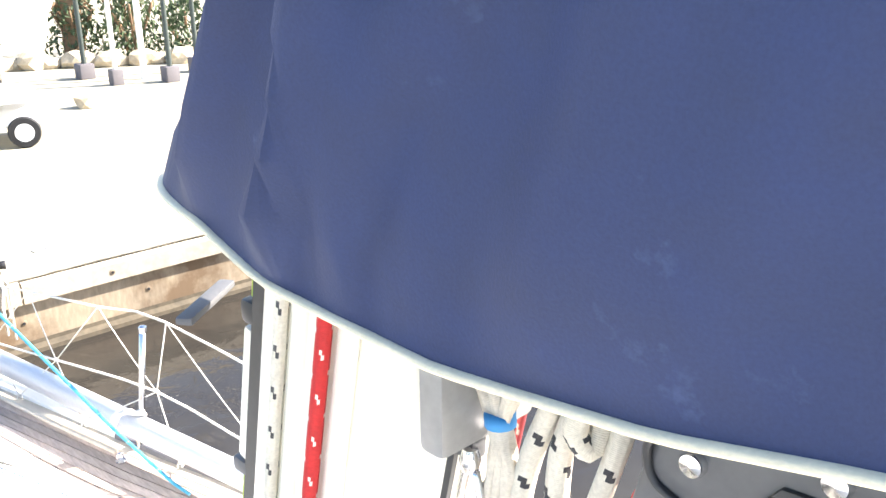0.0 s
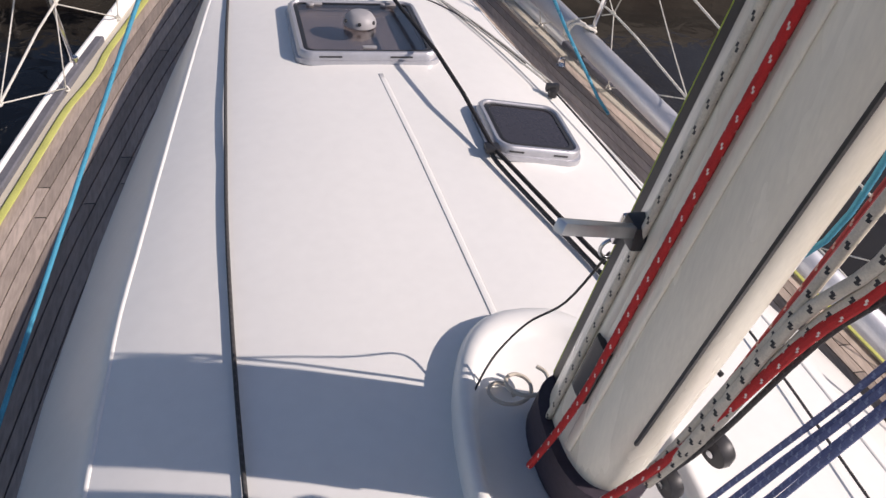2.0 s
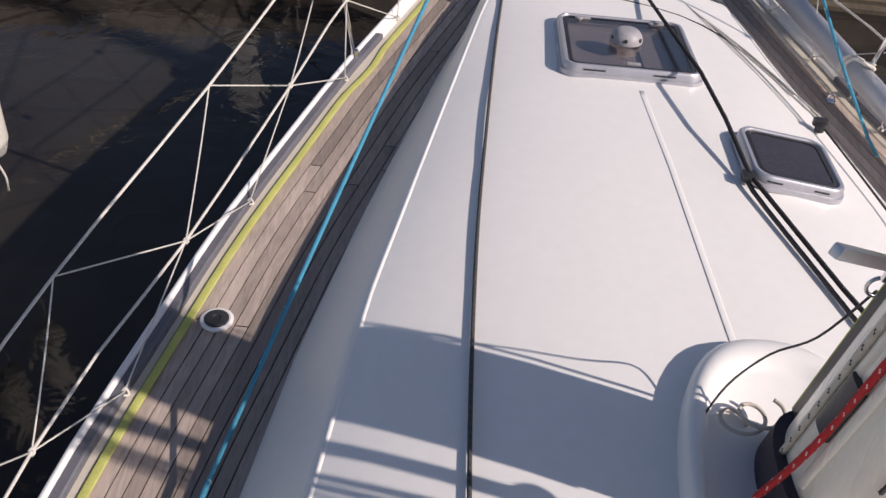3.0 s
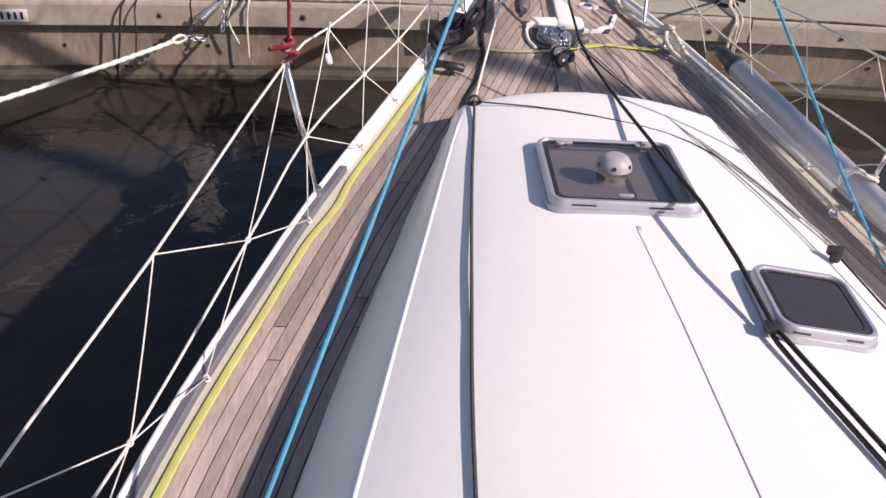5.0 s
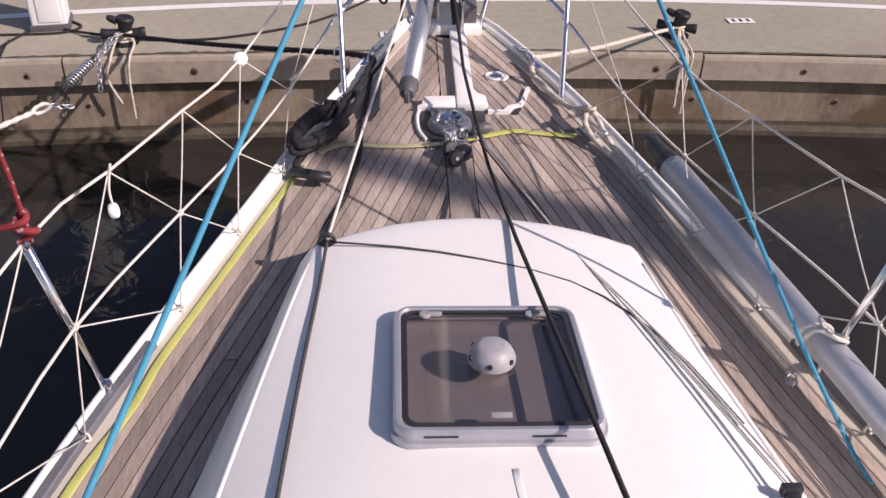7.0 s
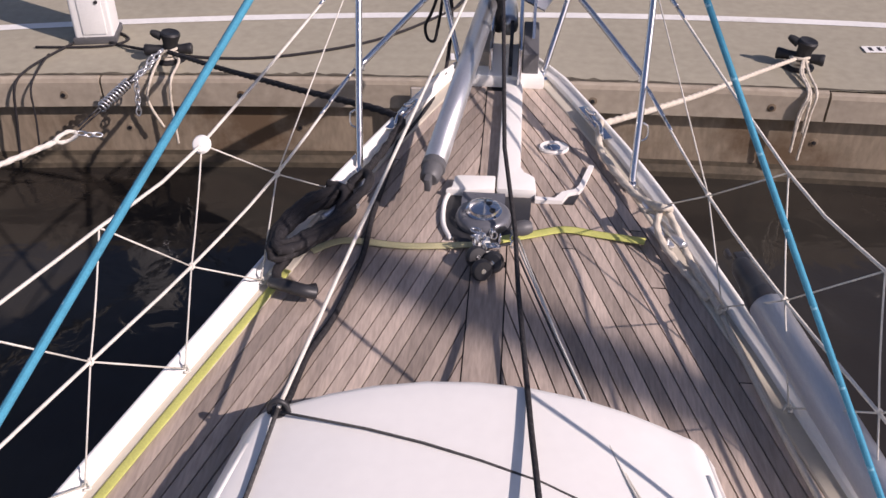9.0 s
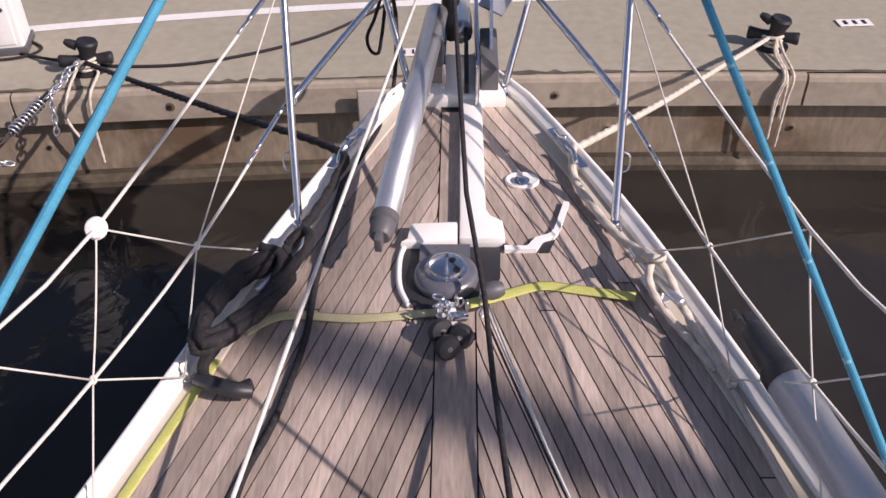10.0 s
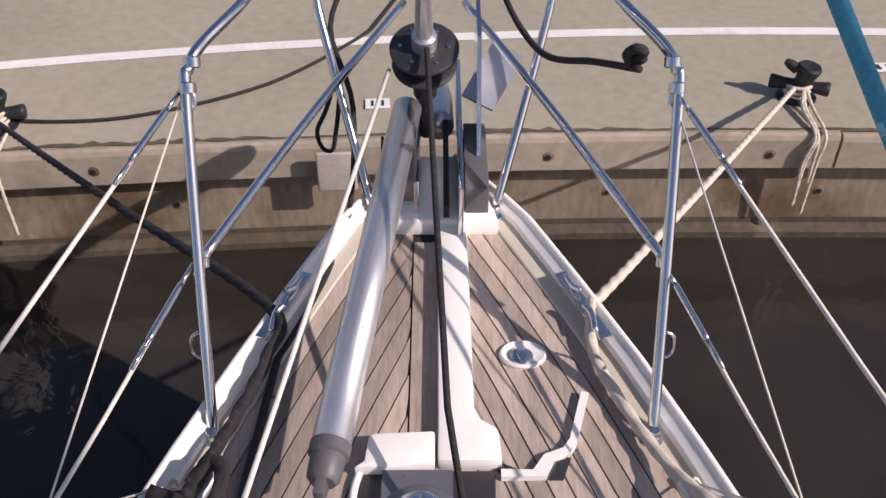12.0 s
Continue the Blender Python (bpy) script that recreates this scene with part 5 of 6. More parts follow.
cl = thing("rope_bag", (-0.56, 4.2, zd(4.2)), "black leather-like chafe sleeve on the rope coil", "chafe sleeve")
tube("sleeve", [(-0.645, 4.17, 0.125), (-0.60, 4.14, 0.14), (-0.54, 4.12, 0.14), (-0.50, 4.13, 0.125)], 0.022, PLAST, cl, flat=0.9)

# chocks on both sides
for s in (-1, 1):
    c = thing("bow_chock", (CX + s * 0.37, 5.17, zd(5.17)), "stainless bow chock on the toe rail", "chock", "bow chocks")
    for k in (-1, 1):
        tube("horn", [(CX + s * (edge(5.17 + k * 0.06) - 0.035), 5.17 + k * 0.10, zd(5.17) + 0.046), (CX + s * (edge(5.17 + k * 0.04) - 0.03), 5.17 + k * 0.05, zd(5.17) + 0.056), (CX + s * (edge(5.17) - 0.03), 5.17 + k * 0.026, zd(5.17) + 0.064)], 0.009, STEEL, c, sides=10)
    part("plate", box((0.035, 0.24, 0.008), pose(CX + s * (edge(5.17) - 0.028), 5.17, zd(5.17) + 0.040, 4, 0, s * 22)), STEEL, c, bevel=0.003)
# thin black cables along the port bow to the pulpit
rope("cable", [(-0.355, 5.02, zd(5.02) + 0.012), (-0.32, 5.12, 0.162), (-0.27, 5.28, 0.175), (-0.22, 5.5, 0.20), (-0.21, 5.75, 0.42), (-0.27, 5.86, 0.62), (-0.20, 5.98, 0.75)], 0.008, R_BLACK, "black cable along the foredeck to the pulpit", "cable", per=6)
rope("cable", [(0.2, 6.0, 0.80), (0.22, 5.85, 0.70), (0.30, 5.62, 0.66), (0.40, 5.42, 0.74), (0.47, 5.27, 0.80)], 0.009, R_BLACK, "black rope tied to the pulpit rail", "rope", per=6)
rope("cable", [(-0.355, 5.02, zd(5.02) + 0.012), (-0.37, 4.82, zd(4.82) + 0.012), (-0.388, 4.56, zd(4.56) + 0.012), (-0.392, 4.33, zd(4.33) + 0.012), (-0.432, 4.07, zd(4.07) + 0.012), (-0.482, 3.90, zd(3.9) + 0.012), (-0.495, 3.73, zd(3.73) + 0.03), (-0.48, 3.61, 0.17), (-0.47, 3.55, 0.225)], 0.010, R_BLACK, "black rope lying on the teak to the roof corner", "rope", per=6)
rope("rope_knot", [(0.46, 5.29, 0.815), (0.475, 5.27, 0.84), (0.455, 5.26, 0.855), (0.44, 5.28, 0.83), (0.46, 5.30, 0.80), (0.48, 5.285, 0.82)], 0.011, R_BLACK, "black rope knot on the pulpit rail", "knot", per=5)

# ---------------------------------------------------------------- lines round the mast
def mrope(pts, r, m, label, **kw):
    return rope("halyard", pts, r, m, label, group="mast lines", per=4, **kw)


def on_mast(dy, zs, dx=-0.090):
    return [(MX + dx, my(z) + dy, z) for z in zs]


mrope(on_mast(-0.022, (4.5, 1.9, 1.0, 0.78, 0.66)) + [(MX - 0.11, my(0.5) - 0.03, 0.50), (MX - 0.14, my(0.35) - 0.04, 0.36)], 0.0078, R_RED, "red halyard with white flecks down the mast")
mrope(on_mast(0.052, (4.5, 1.9, 1.2, 0.95, 0.6, 0.42), -0.084), 0.0078, R_FLECK2, "cream halyard with grey flecks down the mast")
X1 = 0.18
mrope([(X1, 0.135, 1.80), (X1, 0.150, 1.725), (X1, 0.181, 1.618), (X1, 0.226, 1.473), (X1, 0.255, 1.298), (X1, 0.334, 1.123), (X1, 0.411, 0.79), (X1, 0.46, 0.62)], 0.0098, R_FLECK, "thick cream rope with dark flecks from boom to mast foot")
mrope([(X1 + 0.02, 0.130, 1.70), (X1 + 0.015, 0.160, 1.60), (X1 + 0.015, 0.200, 1.47), (X1 + 0.015, 0.250, 1.263), (X1 + 0.01, 0.315, 1.10), (X1 + 0.0, 0.43, 0.733), (X1 - 0.06, 0.50, 0.50)], 0.0090, R_RED, "red rope with white flecks from boom to mast foot")
for dx, dy, r, m, text in ((0.012, -0.020, 0.0086, R_FLECK, "cream rope with dark flecks beside the red one"), (0.030, -0.036, 0.0050, R_GREY, "dark grey fleck rope from the boom to the mast foot")):
    mrope([(X1 + dx, 0.160 + dy, 1.66), (X1 + dx, 0.181 + dy, 1.60), (X1 + dx, 0.226 + dy, 1.45), (X1 + dx, 0.268 + dy, 1.285), (X1 + dx, 0.338 + 0.8 * dy, 1.11), (X1 + 0.6 * dx, 0.415 + 0.5 * dy, 0.79), (X1 - 0.01, 0.465 + 0.2 * dy, 0.60)], r, m, text)
mrope([(X1, 0.262, 1.53), (X1, 0.258, 1.467), (X1, 0.280, 1.418), (X1, 0.330, 1.186), (X1, 0.375, 1.0), (X1, 0.44, 0.75), (X1, 0.48, 0.62)], 0.0080, R_FLECK, "cream fleck rope below the knot")
mrope([(X1, 0.195, 1.80), (X1, 0.212, 1.74), (X1, 0.236, 1.675), (X1, 0.248, 1.615), (X1, 0.235, 1.586), (X1, 0.212, 1.605), (X1, 0.206, 1.687), (X1, 0.192, 1.735), (X1, 0.178, 1.770), (X1, 0.168, 1.735), (X1 - 0.01, 0.172, 1.712), (X1 - 0.02, 0.178, 1.735), (X1 - 0.015, 0.160, 1.765), (X1, 0.141, 1.750)], 0.0105, R_FLECK, "cream fleck rope looped at the gooseneck")
mrope([(X1, 0.245, 1.582), (X1 - 0.012, 0.262, 1.572), (X1, 0.250, 1.552), (X1 + 0.01, 0.232, 1.558), (X1 - 0.012, 0.240, 1.530), (X1, 0.268, 1.522), (X1 + 0.01, 0.282, 1.512), (X1 - 0.008, 0.268, 1.500), (X1 - 0.008, 0.245, 1.512), (X1 + 0.005, 0.25, 1.53)], 0.0110, R_FLECK, "knot in the cream fleck rope")
for k_ in range(3):
    mrope([(X1 - 0.006 * k_, 0.300 - 0.022 * k_, 1.790), (X1 - 0.008, 0.288 - 0.018 * k_, 1.735), (X1 - 0.005, 0.272 - 0.004 * k_, 1.696), (X1 - 0.004, 0.272 - 0.008 * k_, 1.646), (X1, 0.290 - 0.012 * k_, 1.600)], 0.0085, R_MOOR, "frayed cream rope tail with blue band", strands=3, pitch=0.05, sides=10)
mrope([(X1 - 0.005, 0.268, 1.704), (X1 - 0.005, 0.267, 1.692)], 0.0140, mat("blue_tape", (0.03, 0.22, 0.5), 0.6), "blue tape band on rope", sides=14)
sh = thing("snap_shackle", (X1, 0.30, 1.60), "shiny steel snap shackles hanging at the gooseneck", "shackle")
for dx, dy, zz in ((0.0, 0.0, 0.0), (0.018, -0.018, 0.012)):
    x = X1 - 0.012 + dx
    tube("bow", [(x, 0.300 + dy, 1.640 + zz), (x, 0.309 + dy, 1.60 + zz), (x, 0.306 + dy, 1.56 + zz), (x, 0.296 + dy, 1.540 + zz), (x, 0.280 + dy, 1.552 + zz), (x, 0.278 + dy, 1.59 + zz), (x, 0.290 + dy, 1.64 + zz)], 0.0045, STEEL, sh, sides=10)
    part("swivel", lathe([(0.008, 0), (0.010, 0.01), (0.007, 0.022), (0, 0.023)], Matrix.Translation((x, 0.296 + dy, 1.638 + zz)), 14), STEEL, sh)
part("lashing_eye", box((0.02, 0.03, 0.045), Matrix.Translation((X1, 0.310, 1.665))), GREYP, sh, bevel=0.006)
# navy reef lines, pale yellow loop
for i in range(5):
    k_ = i / 4
    x = 0.235 + 0.012 * (i % 2)
    mrope([(0.20 + 0.012 * i, 0.120 - 0.045 * k_, 1.645), (x, 0.140 - 0.045 * k_, 1.55), (x, 0.172 - 0.05 * k_, 1.405 + 0.02 * k_), (x, 0.217 - 0.056 * k_, 1.173 + 0.05 * k_), (x, 0.342 - 0.10 * k_, 0.773 + 0.12 * k_), (x + 0.04, 0.50 - 0.10 * k_, 0.34)], 0.0052, R_NAVY, "navy reefing line from the boom end to the deck")
mrope([(0.25, 0.055, 1.66), (0.25, 0.067, 1.554), (0.25, 0.080, 1.454), (0.25, 0.118, 1.312), (0.25, 0.130, 1.294), (0.25, 0.137, 1.310), (0.25, 0.128, 1.378), (0.25, 0.115, 1.469), (0.252, 0.10, 1.60)], 0.0070, R_YEL, "pale yellow rope loop below the boom")
mrope([(MX + 0.085, my(1.9) - 0.05, 1.9), (MX + 0.09, my(1.45) - 0.09, 1.45), (MX + 0.10, my(1.15) - 0.10, 1.15), (MX + 0.06, my(0.95) - 0.02, 0.95)], 0.005, R_BLUE, "thin light blue line on the mast's far side")
mrope([(MX - 0.02, my(z) + 0.190, z) for z in (4.0, 1.5, 0.7, 0.4)], 0.0045, R_LIME, "lime green line along the pole track")
mrope([(MX + 0.075, my(z) - 0.14, z) for z in (4.0, 1.5, 0.6)], 0.004, R_DRED, "thin dark red line on the mast")
# fold-out mast step bracket and pole car
st = thing("mast_bracket", (0.10, 0.66, 1.03), "grey alloy bar bracket sticking out from the mast", "bracket")
A, B = Vector((0.118, 0.665, 1.02)), Vector((-0.085, 0.545, 1.135))
m = Matrix.Translation((A + B) / 2) @ (B - A).to_track_quat("X", "Z").to_matrix().to_4x4()
part("bar", box(((B - A).length, 0.020, 0.022), m), ALU, st, bevel=0.005)
part("root", box((0.04, 0.05, 0.05), Matrix.Translation(A)), PLAST, st, bevel=0.008)
pc = thing("pole_car", (MX, my(1.6) + 0.17, 1.6), "silver pole car with black end stops on the mast track", "fitting")
part("car", box((0.028, 0.022, 0.19), pose(MX - 0.02, my(1.57) + 0.180, 1.57, 12)), ALUW, pc, bevel=0.005)
part("end_stop", box((0.034, 0.03, 0.03), Matrix.Translation((MX - 0.02, my(1.68) + 0.180, 1.685))), PLAST, pc, bevel=0.008)
part("end_stop", box((0.034, 0.03, 0.02), Matrix.Translation((MX - 0.02, my(1.46) + 0.182, 1.465))), GREYP, pc, bevel=0.005)
part("handle", box((0.12, 0.020, 0.009), pose(MX - 0.05, my(1.69) + 0.245, 1.685, 0, 0, 35)), GREYP, pc, bevel=0.003)
ring = thing("mast_ring", (MX - 0.02, my(0.9) + 0.17, 0.9), "steel ring and shackle on the mast front", "ring")
part("plate", box((0.03, 0.012, 0.08), pose(MX - 0.03, my(0.92) + 0.178, 0.92, 12)), STEEL, ring, bevel=0.004)
tube("ring", [(MX - 0.03 + 0.022 * math.cos(a), my(0.85) + 0.19, 0.85 + 0.022 * math.sin(a)) for a in [i * math.pi / 5 for i in range(11)]], 0.004, STEEL, ring, sides=8, per=2)
rope("thin_cord", [(MX - 0.03, my(0.85) + 0.19, 0.84), (MX - 0.04, 0.92, 0.62), (MX - 0.08, 1.0, 0.48), (MX - 0.15, 0.99, 0.38), (MX - 0.21, 0.93, roof_z(0, 0.93) + 0.03)], 0.003, R_GREY, "thin dark cord looping from the mast to the plinth", "cord", per=5, sides=6)
fb = thing("foot_block", (0.2, 0.5, 0.6), "black turning blocks at the mast foot", "block")
for i, (x, y, z) in enumerate(((0.17, 0.50, 0.46), (0.21, 0.46, 0.60), (0.24, 0.42, 0.74))):
    part("cheek", lathe([(0.0, -0.014), (0.030, -0.013), (0.034, 0), (0.030, 0.013), (0.0, 0.014)], pose(x, y, z, 0, 80, 10 * i), 20), PLAST, fb)
    part("pin", cyl(0.008, 0.036, pose(x, y, z, 0, 80, 10 * i) @ Matrix.Translation((0, 0, -0.018)), seg=12), STEEL, fb)
rope("rope_coil", [(0.06 + 0.04 * math.cos(a) + 0.006 * a, 0.93 + 0.04 * math.sin(a), roof_z(0.06, 0.93) + 0.042 + 0.004 * a) for a in [i * 0.6 for i in range(24)]], 0.005, R_MOOR, "small cream rope coil on the mast plinth", "rope", per=3)

# a rope loop on the pulpit
rope("rope_loop", [(-0.255, 5.86, 0.50), (-0.30, 5.86, 0.36), (-0.335, 5.86, 0.28), (-0.325, 5.86, 0.22), (-0.295, 5.86, 0.21), (-0.28, 5.86, 0.27), (-0.265, 5.86, 0.36), (-0.25, 5.86, 0.48)], 0.007, R_BLACK, "black rope loop hanging from the pulpit post", "rope", per=6)

# ---------------------------------------------------------------- quay furniture
def bollard(x, y, turn):
    b = thing("bollard", (x, y, QUAY_Z), "black cast iron bollard with cross arms on the quay", "bollard", "bollards")
    m = pose(x, y, QUAY_Z, 0, 0, turn)
    part("base", lathe([(0.105, 0), (0.105, 0.012), (0.080, 0.020), (0.060, 0.035), (0.054, 0.06), (0.0, 0.06)], m, 24), IRON, b)
    for k in (-1, 1):
        part("arm", lathe([(0.030, 0.0), (0.031, 0.06), (0.036, 0.10), (0.040, 0.125), (0.034, 0.135), (0.0, 0.136)], m @ Matrix.Translation((k * 0.02, 0, 0.075)) @ Matrix.Rotation(radians(90 * k), 4, "Y"), 16), IRON, b)
    part("post", lathe([(0.052, 0.03), (0.048, 0.09), (0.050, 0.13), (0.062, 0.165), (0.066, 0.185), (0.058, 0.198), (0.030, 0.192), (0.0, 0.186)], m @ Matrix.Rotation(radians(9), 4, "Y"), 20), IRON, b)
    part("spur", lathe([(0.030, 0.0), (0.026, 0.05), (0.016, 0.075), (0.0, 0.08)], m @ Matrix.Translation((-0.030, 0, 0.165)) @ Matrix.Rotation(radians(-62), 4, "Y"), 14), IRON, b)
    for k in range(3):
        tube("turn", [m @ Vector((0.062 * math.cos(a), 0.062 * math.sin(a), 0.035 + 0.022 * k + 0.008 * math.sin(a + k))) for a in [i * math.pi / 6 for i in range(13)]], 0.011, R_MOOR, b, "cream rope turn", per=2, strands=3, pitch=0.07)


bollard(-2.23, 7.52, 10)
bollard(1.97, 7.82, -20)
random.seed(31)
for bx, by, n in ((1.99, 7.80, 4), (-2.23, 7.46, 2)):
    for i in range(n):
        x = bx + random.uniform(-0.05, 0.05) + (0.12 if bx < 0 and i else 0.0)
        y0 = quay_edge(x) - 0.025
        rope("rope_tail", [(bx, by, QUAY_Z + 0.09), (x, y0 + 0.22, QUAY_Z + 0.04), (x + 0.01, y0 + 0.01, QUAY_Z + 0.0), (x + random.uniform(-0.03, 0.03), y0 - 0.008, QUAY_Z - 0.15), (x + random.uniform(-0.05, 0.05), y0 - 0.006, QUAY_Z - random.uniform(0.25, 0.48))], 0.009, R_MOOR, "cream rope tail hanging down the quay wall", "rope", "rope tails", per=5, strands=3, pitch=0.06, sides=8)
# the neighbour's white line with its mooring spring and shackles
EYE_AT, HOOK = Vector((-2.50, 6.53, -0.76)), Vector((-2.26, 7.42, -0.64))
rope("mooring_line", [EYE_AT + Vector((0.0, 0.035, 0.0)), EYE_AT + Vector((-0.035, 0.0, 0.012)), EYE_AT + Vector((-0.06, -0.10, 0.012)), EYE_AT + Vector((-0.03, -0.06, -0.02)), EYE_AT + Vector((0.02, 0.0, -0.012)), EYE_AT + Vector((0.0, 0.035, 0.0))], 0.012, R_WHITE, "spliced white eye of the neighbour's mooring line", group="mooring lines", per=5, strands=3, pitch=0.07, sides=10)
rope("mooring_line", [EYE_AT + Vector((-0.05, -0.08, 0.0)), (-2.95, 5.90, -0.76), (-3.55, 5.05, -0.72), (-4.02, 4.46, -0.62), (-4.48, 4.30, -0.40)], 0.0165, R_WHITE, "white mooring line of the neighbouring boat", group="mooring lines", per=6, strands=3, pitch=0.08, sides=10)
ms = thing("mooring_spring", HOOK, "galvanised mooring spring with chain hung from the bollard", "spring")
along = EYE_AT - HOOK
q = along.to_track_quat("Z", "X").to_matrix()
S0, S1 = HOOK + along * 0.38, HOOK + along * 0.70
tube("coil", [S0.lerp(S1, i / 90) + q @ Vector((0.030 * math.cos(i * 0.7), 0.030 * math.sin(i * 0.7), 0)) for i in range(91)], 0.006, ALU, ms, per=1, sides=6)
for dx in (-0.012, 0.012):
    tube("rod", [HOOK + along * 0.30 + q @ Vector((dx, 0, 0)), HOOK + along * 0.93 + q @ Vector((dx, 0, 0))], 0.006, IRON, ms, per=1, sides=8)
random.seed(17)
def chain(name, a, b, n, drop):
    for i in range(n):
        f_ = (i + 0.5) / n
        c = a.lerp(b, f_) + Vector((0, 0, -drop * math.sin(math.pi * f_)))
        w = (b - a).to_track_quat("X", "Z").to_matrix() @ Euler((1.57 * (i % 2) + 0.3, 0, 0)).to_matrix()
        tube(name, [c + w @ Vector((0.030 * math.cos(k), 0.017 * math.sin(k), 0)) for k in [z * math.pi / 6 for z in range(13)]], 0.0055, ALU, ms, sides=6, per=1)
chain("link", HOOK + Vector((0.02, 0.02, 0.03)), HOOK + along * 0.32, 7, 0.02)
chain("link", HOOK + Vector((-0.04, 0.0, 0.0)), HOOK + along * 0.34, 7, 0.03)
chain("link", HOOK + along * 0.34 + Vector((0.03, 0, 0)), HOOK + along * 0.40 + Vector((0.03, 0.02, -0.22)), 6, 0.0)
chain("link", EYE_AT + Vector((0.02, 0.03, 0.0)), EYE_AT + Vector((0.14, 0.07, -0.03)), 3, 0.01)
# black hose on the quay
rope("hose", [(-2.9, 7.82, QUAY_Z + 0.012), (-2.7, 7.72, QUAY_Z + 0.012), (-2.45, 7.60, QUAY_Z + 0.03), (-2.0, 7.55, QUAY_Z + 0.012), (-1.5, 7.62, QUAY_Z + 0.012), (-0.9, 7.95, QUAY_Z + 0.012), (-0.45, 8.5, QUAY_Z + 0.012), (-0.32, 8.8, QUAY_Z + 0.012), (-0.1, 9.6, QUAY_Z + 0.012)], 0.010, R_BLACK, "black hose lying on the quay", "hose", per=6)
rope("hose", [(-3.2, 7.6, QUAY_Z + 0.012), (-2.75, 7.66, QUAY_Z + 0.012), (-2.62, 7.80, QUAY_Z + 0.012), (-2.8, 7.95, QUAY_Z + 0.012)], 0.009, R_BLACK, "black hose looped round the pedestal", "hose", per=6)
rope("hose", [(-2.95, 7.75, QUAY_Z + 0.012), (-3.05, 7.45, QUAY_Z + 0.014), (-3.10, 7.22, QUAY_Z + 0.012), (-3.13, 7.10, QUAY_Z - 0.05), (-3.17, 7.08, QUAY_Z - 0.3), (-3.24, 7.08, QUAY_Z - 0.66)], 0.009, R_BLACK, "black hose hanging over the quay edge", "hose", per=6)
rope("hose", [(-3.04, 7.46, QUAY_Z + 0.03), (-3.02, 7.24, QUAY_Z + 0.016), (-3.02, 7.10, QUAY_Z - 0.05), (-3.03, 7.08, QUAY_Z - 0.25), (-3.06, 7.08, QUAY_Z - 0.45)], 0.007, R_BLACK, "thin black hose hanging over the quay edge", "hose", per=6)
ped = thing("service_pedestal", (-2.86, 7.93, QUAY_Z), "white dockside power and water pedestal with a locked door", "pedestal")
m = pose(-2.85, 7.84, QUAY_Z, 0, 0, 12)
part("body", box((0.26, 0.24, 0.95), m @ Matrix.Translation((0, 0, 0.50))), WHITEB, ped, bevel=0.02, seg=3)
part("plinth", box((0.29, 0.27, 0.05), m @ Matrix.Translation((0, 0, 0.025))), GREYP, ped, bevel=0.01)
part("door", box((0.16, 0.012, 0.40), m @ Matrix.Translation((0.01, -0.123, 0.27))), WHITEB, ped, bevel=0.006)
part("lock", cyl(0.012, 0.01, m @ Matrix.Translation((0.06, -0.128, 0.30)) @ Matrix.Rotation(radians(90), 4, "X"), seg=14), PLAST, ped)
part("head", box((0.30, 0.28, 0.14), m @ Matrix.Translation((0, 0, 1.04))), WHITEB, ped, bevel=0.03, seg=3)

# ---------------------------------------------------------------- neighbouring boat with fenders
nb = thing("neighbour_boat", (-4.6, 2.0, WATER_Z), "white hull of the neighbouring boat at its berth", "yacht")
v, fc = [], []
nys = [-9 + 0.5 * i for i in range(28)]
for y in nys:
    t = max(0.0, (y + 3) / 7.5)
    w = 2.05 * math.sqrt(max(0.0, 1 - min(1, t) ** 2.3)) + 0.02
    for s in (-1, 1):
        v += [(-5.05 + s * w * 0.95, y, 0.02), (-5.05 + s * w, y, -0.02), (-5.05 + s * w, y, -0.10), (-5.05 + s * w * 0.95, y, -0.7), (-5.05 + s * w * 0.82, y, -1.5)]
for i in range(len(nys) - 1):
    for o in (0, 5):
        for j in range(4):
            a = i * 10 + o + j
            fc.append((a, a + 1, a + 11, a + 10) if o else (a + 10, a + 11, a + 1, a))
    fc.append((i * 10, i * 10 + 5, i * 10 + 15, i * 10 + 10))
obj("hull", v, fc, GEL, nb, "white gelcoat hull and deck")
def fender(x, y, z, tx, ty):
    f_ = thing("fender", (x, y, z), "cream cylindrical fender with dark end caps hanging on the hull", "fender", "fenders")
    m = pose(x, y, z, tx, ty, 0)
    part("body", lathe([(0.085, -0.26), (0.095, -0.22), (0.098, 0.0), (0.095, 0.22), (0.085, 0.26)], m, 24), RUBBER, f_)
    part("end_cap", lathe([(0.0865, 0.255), (0.07, 0.30), (0.035, 0.33), (0.02, 0.36), (0.0, 0.36)], m, 24), FENDCAP, f_, "dark upper end")
    part("end_cap", lathe([(0.0, -0.34), (0.02, -0.34), (0.035, -0.32), (0.07, -0.30), (0.0865, -0.255)], m, 24), RUBBER, f_)
    tube("lanyard", [m @ Vector((0, 0, 0.34)), m @ Vector((-0.1, 0, 0.6)), m @ Vector((-0.35, 0, 0.75))], 0.008, R_WHITE, f_)
    tube("tail", [m @ Vector((0, 0, -0.33)), m @ Vector((0.03, 0.01, -0.45)), m @ Vector((0.02, 0.02, -0.55))], 0.006, R_WHITE, f_)
fender(-2.92, 2.75, -0.62, 0, 0)
fender(-2.95, 3.25, -0.50, 0, 0)

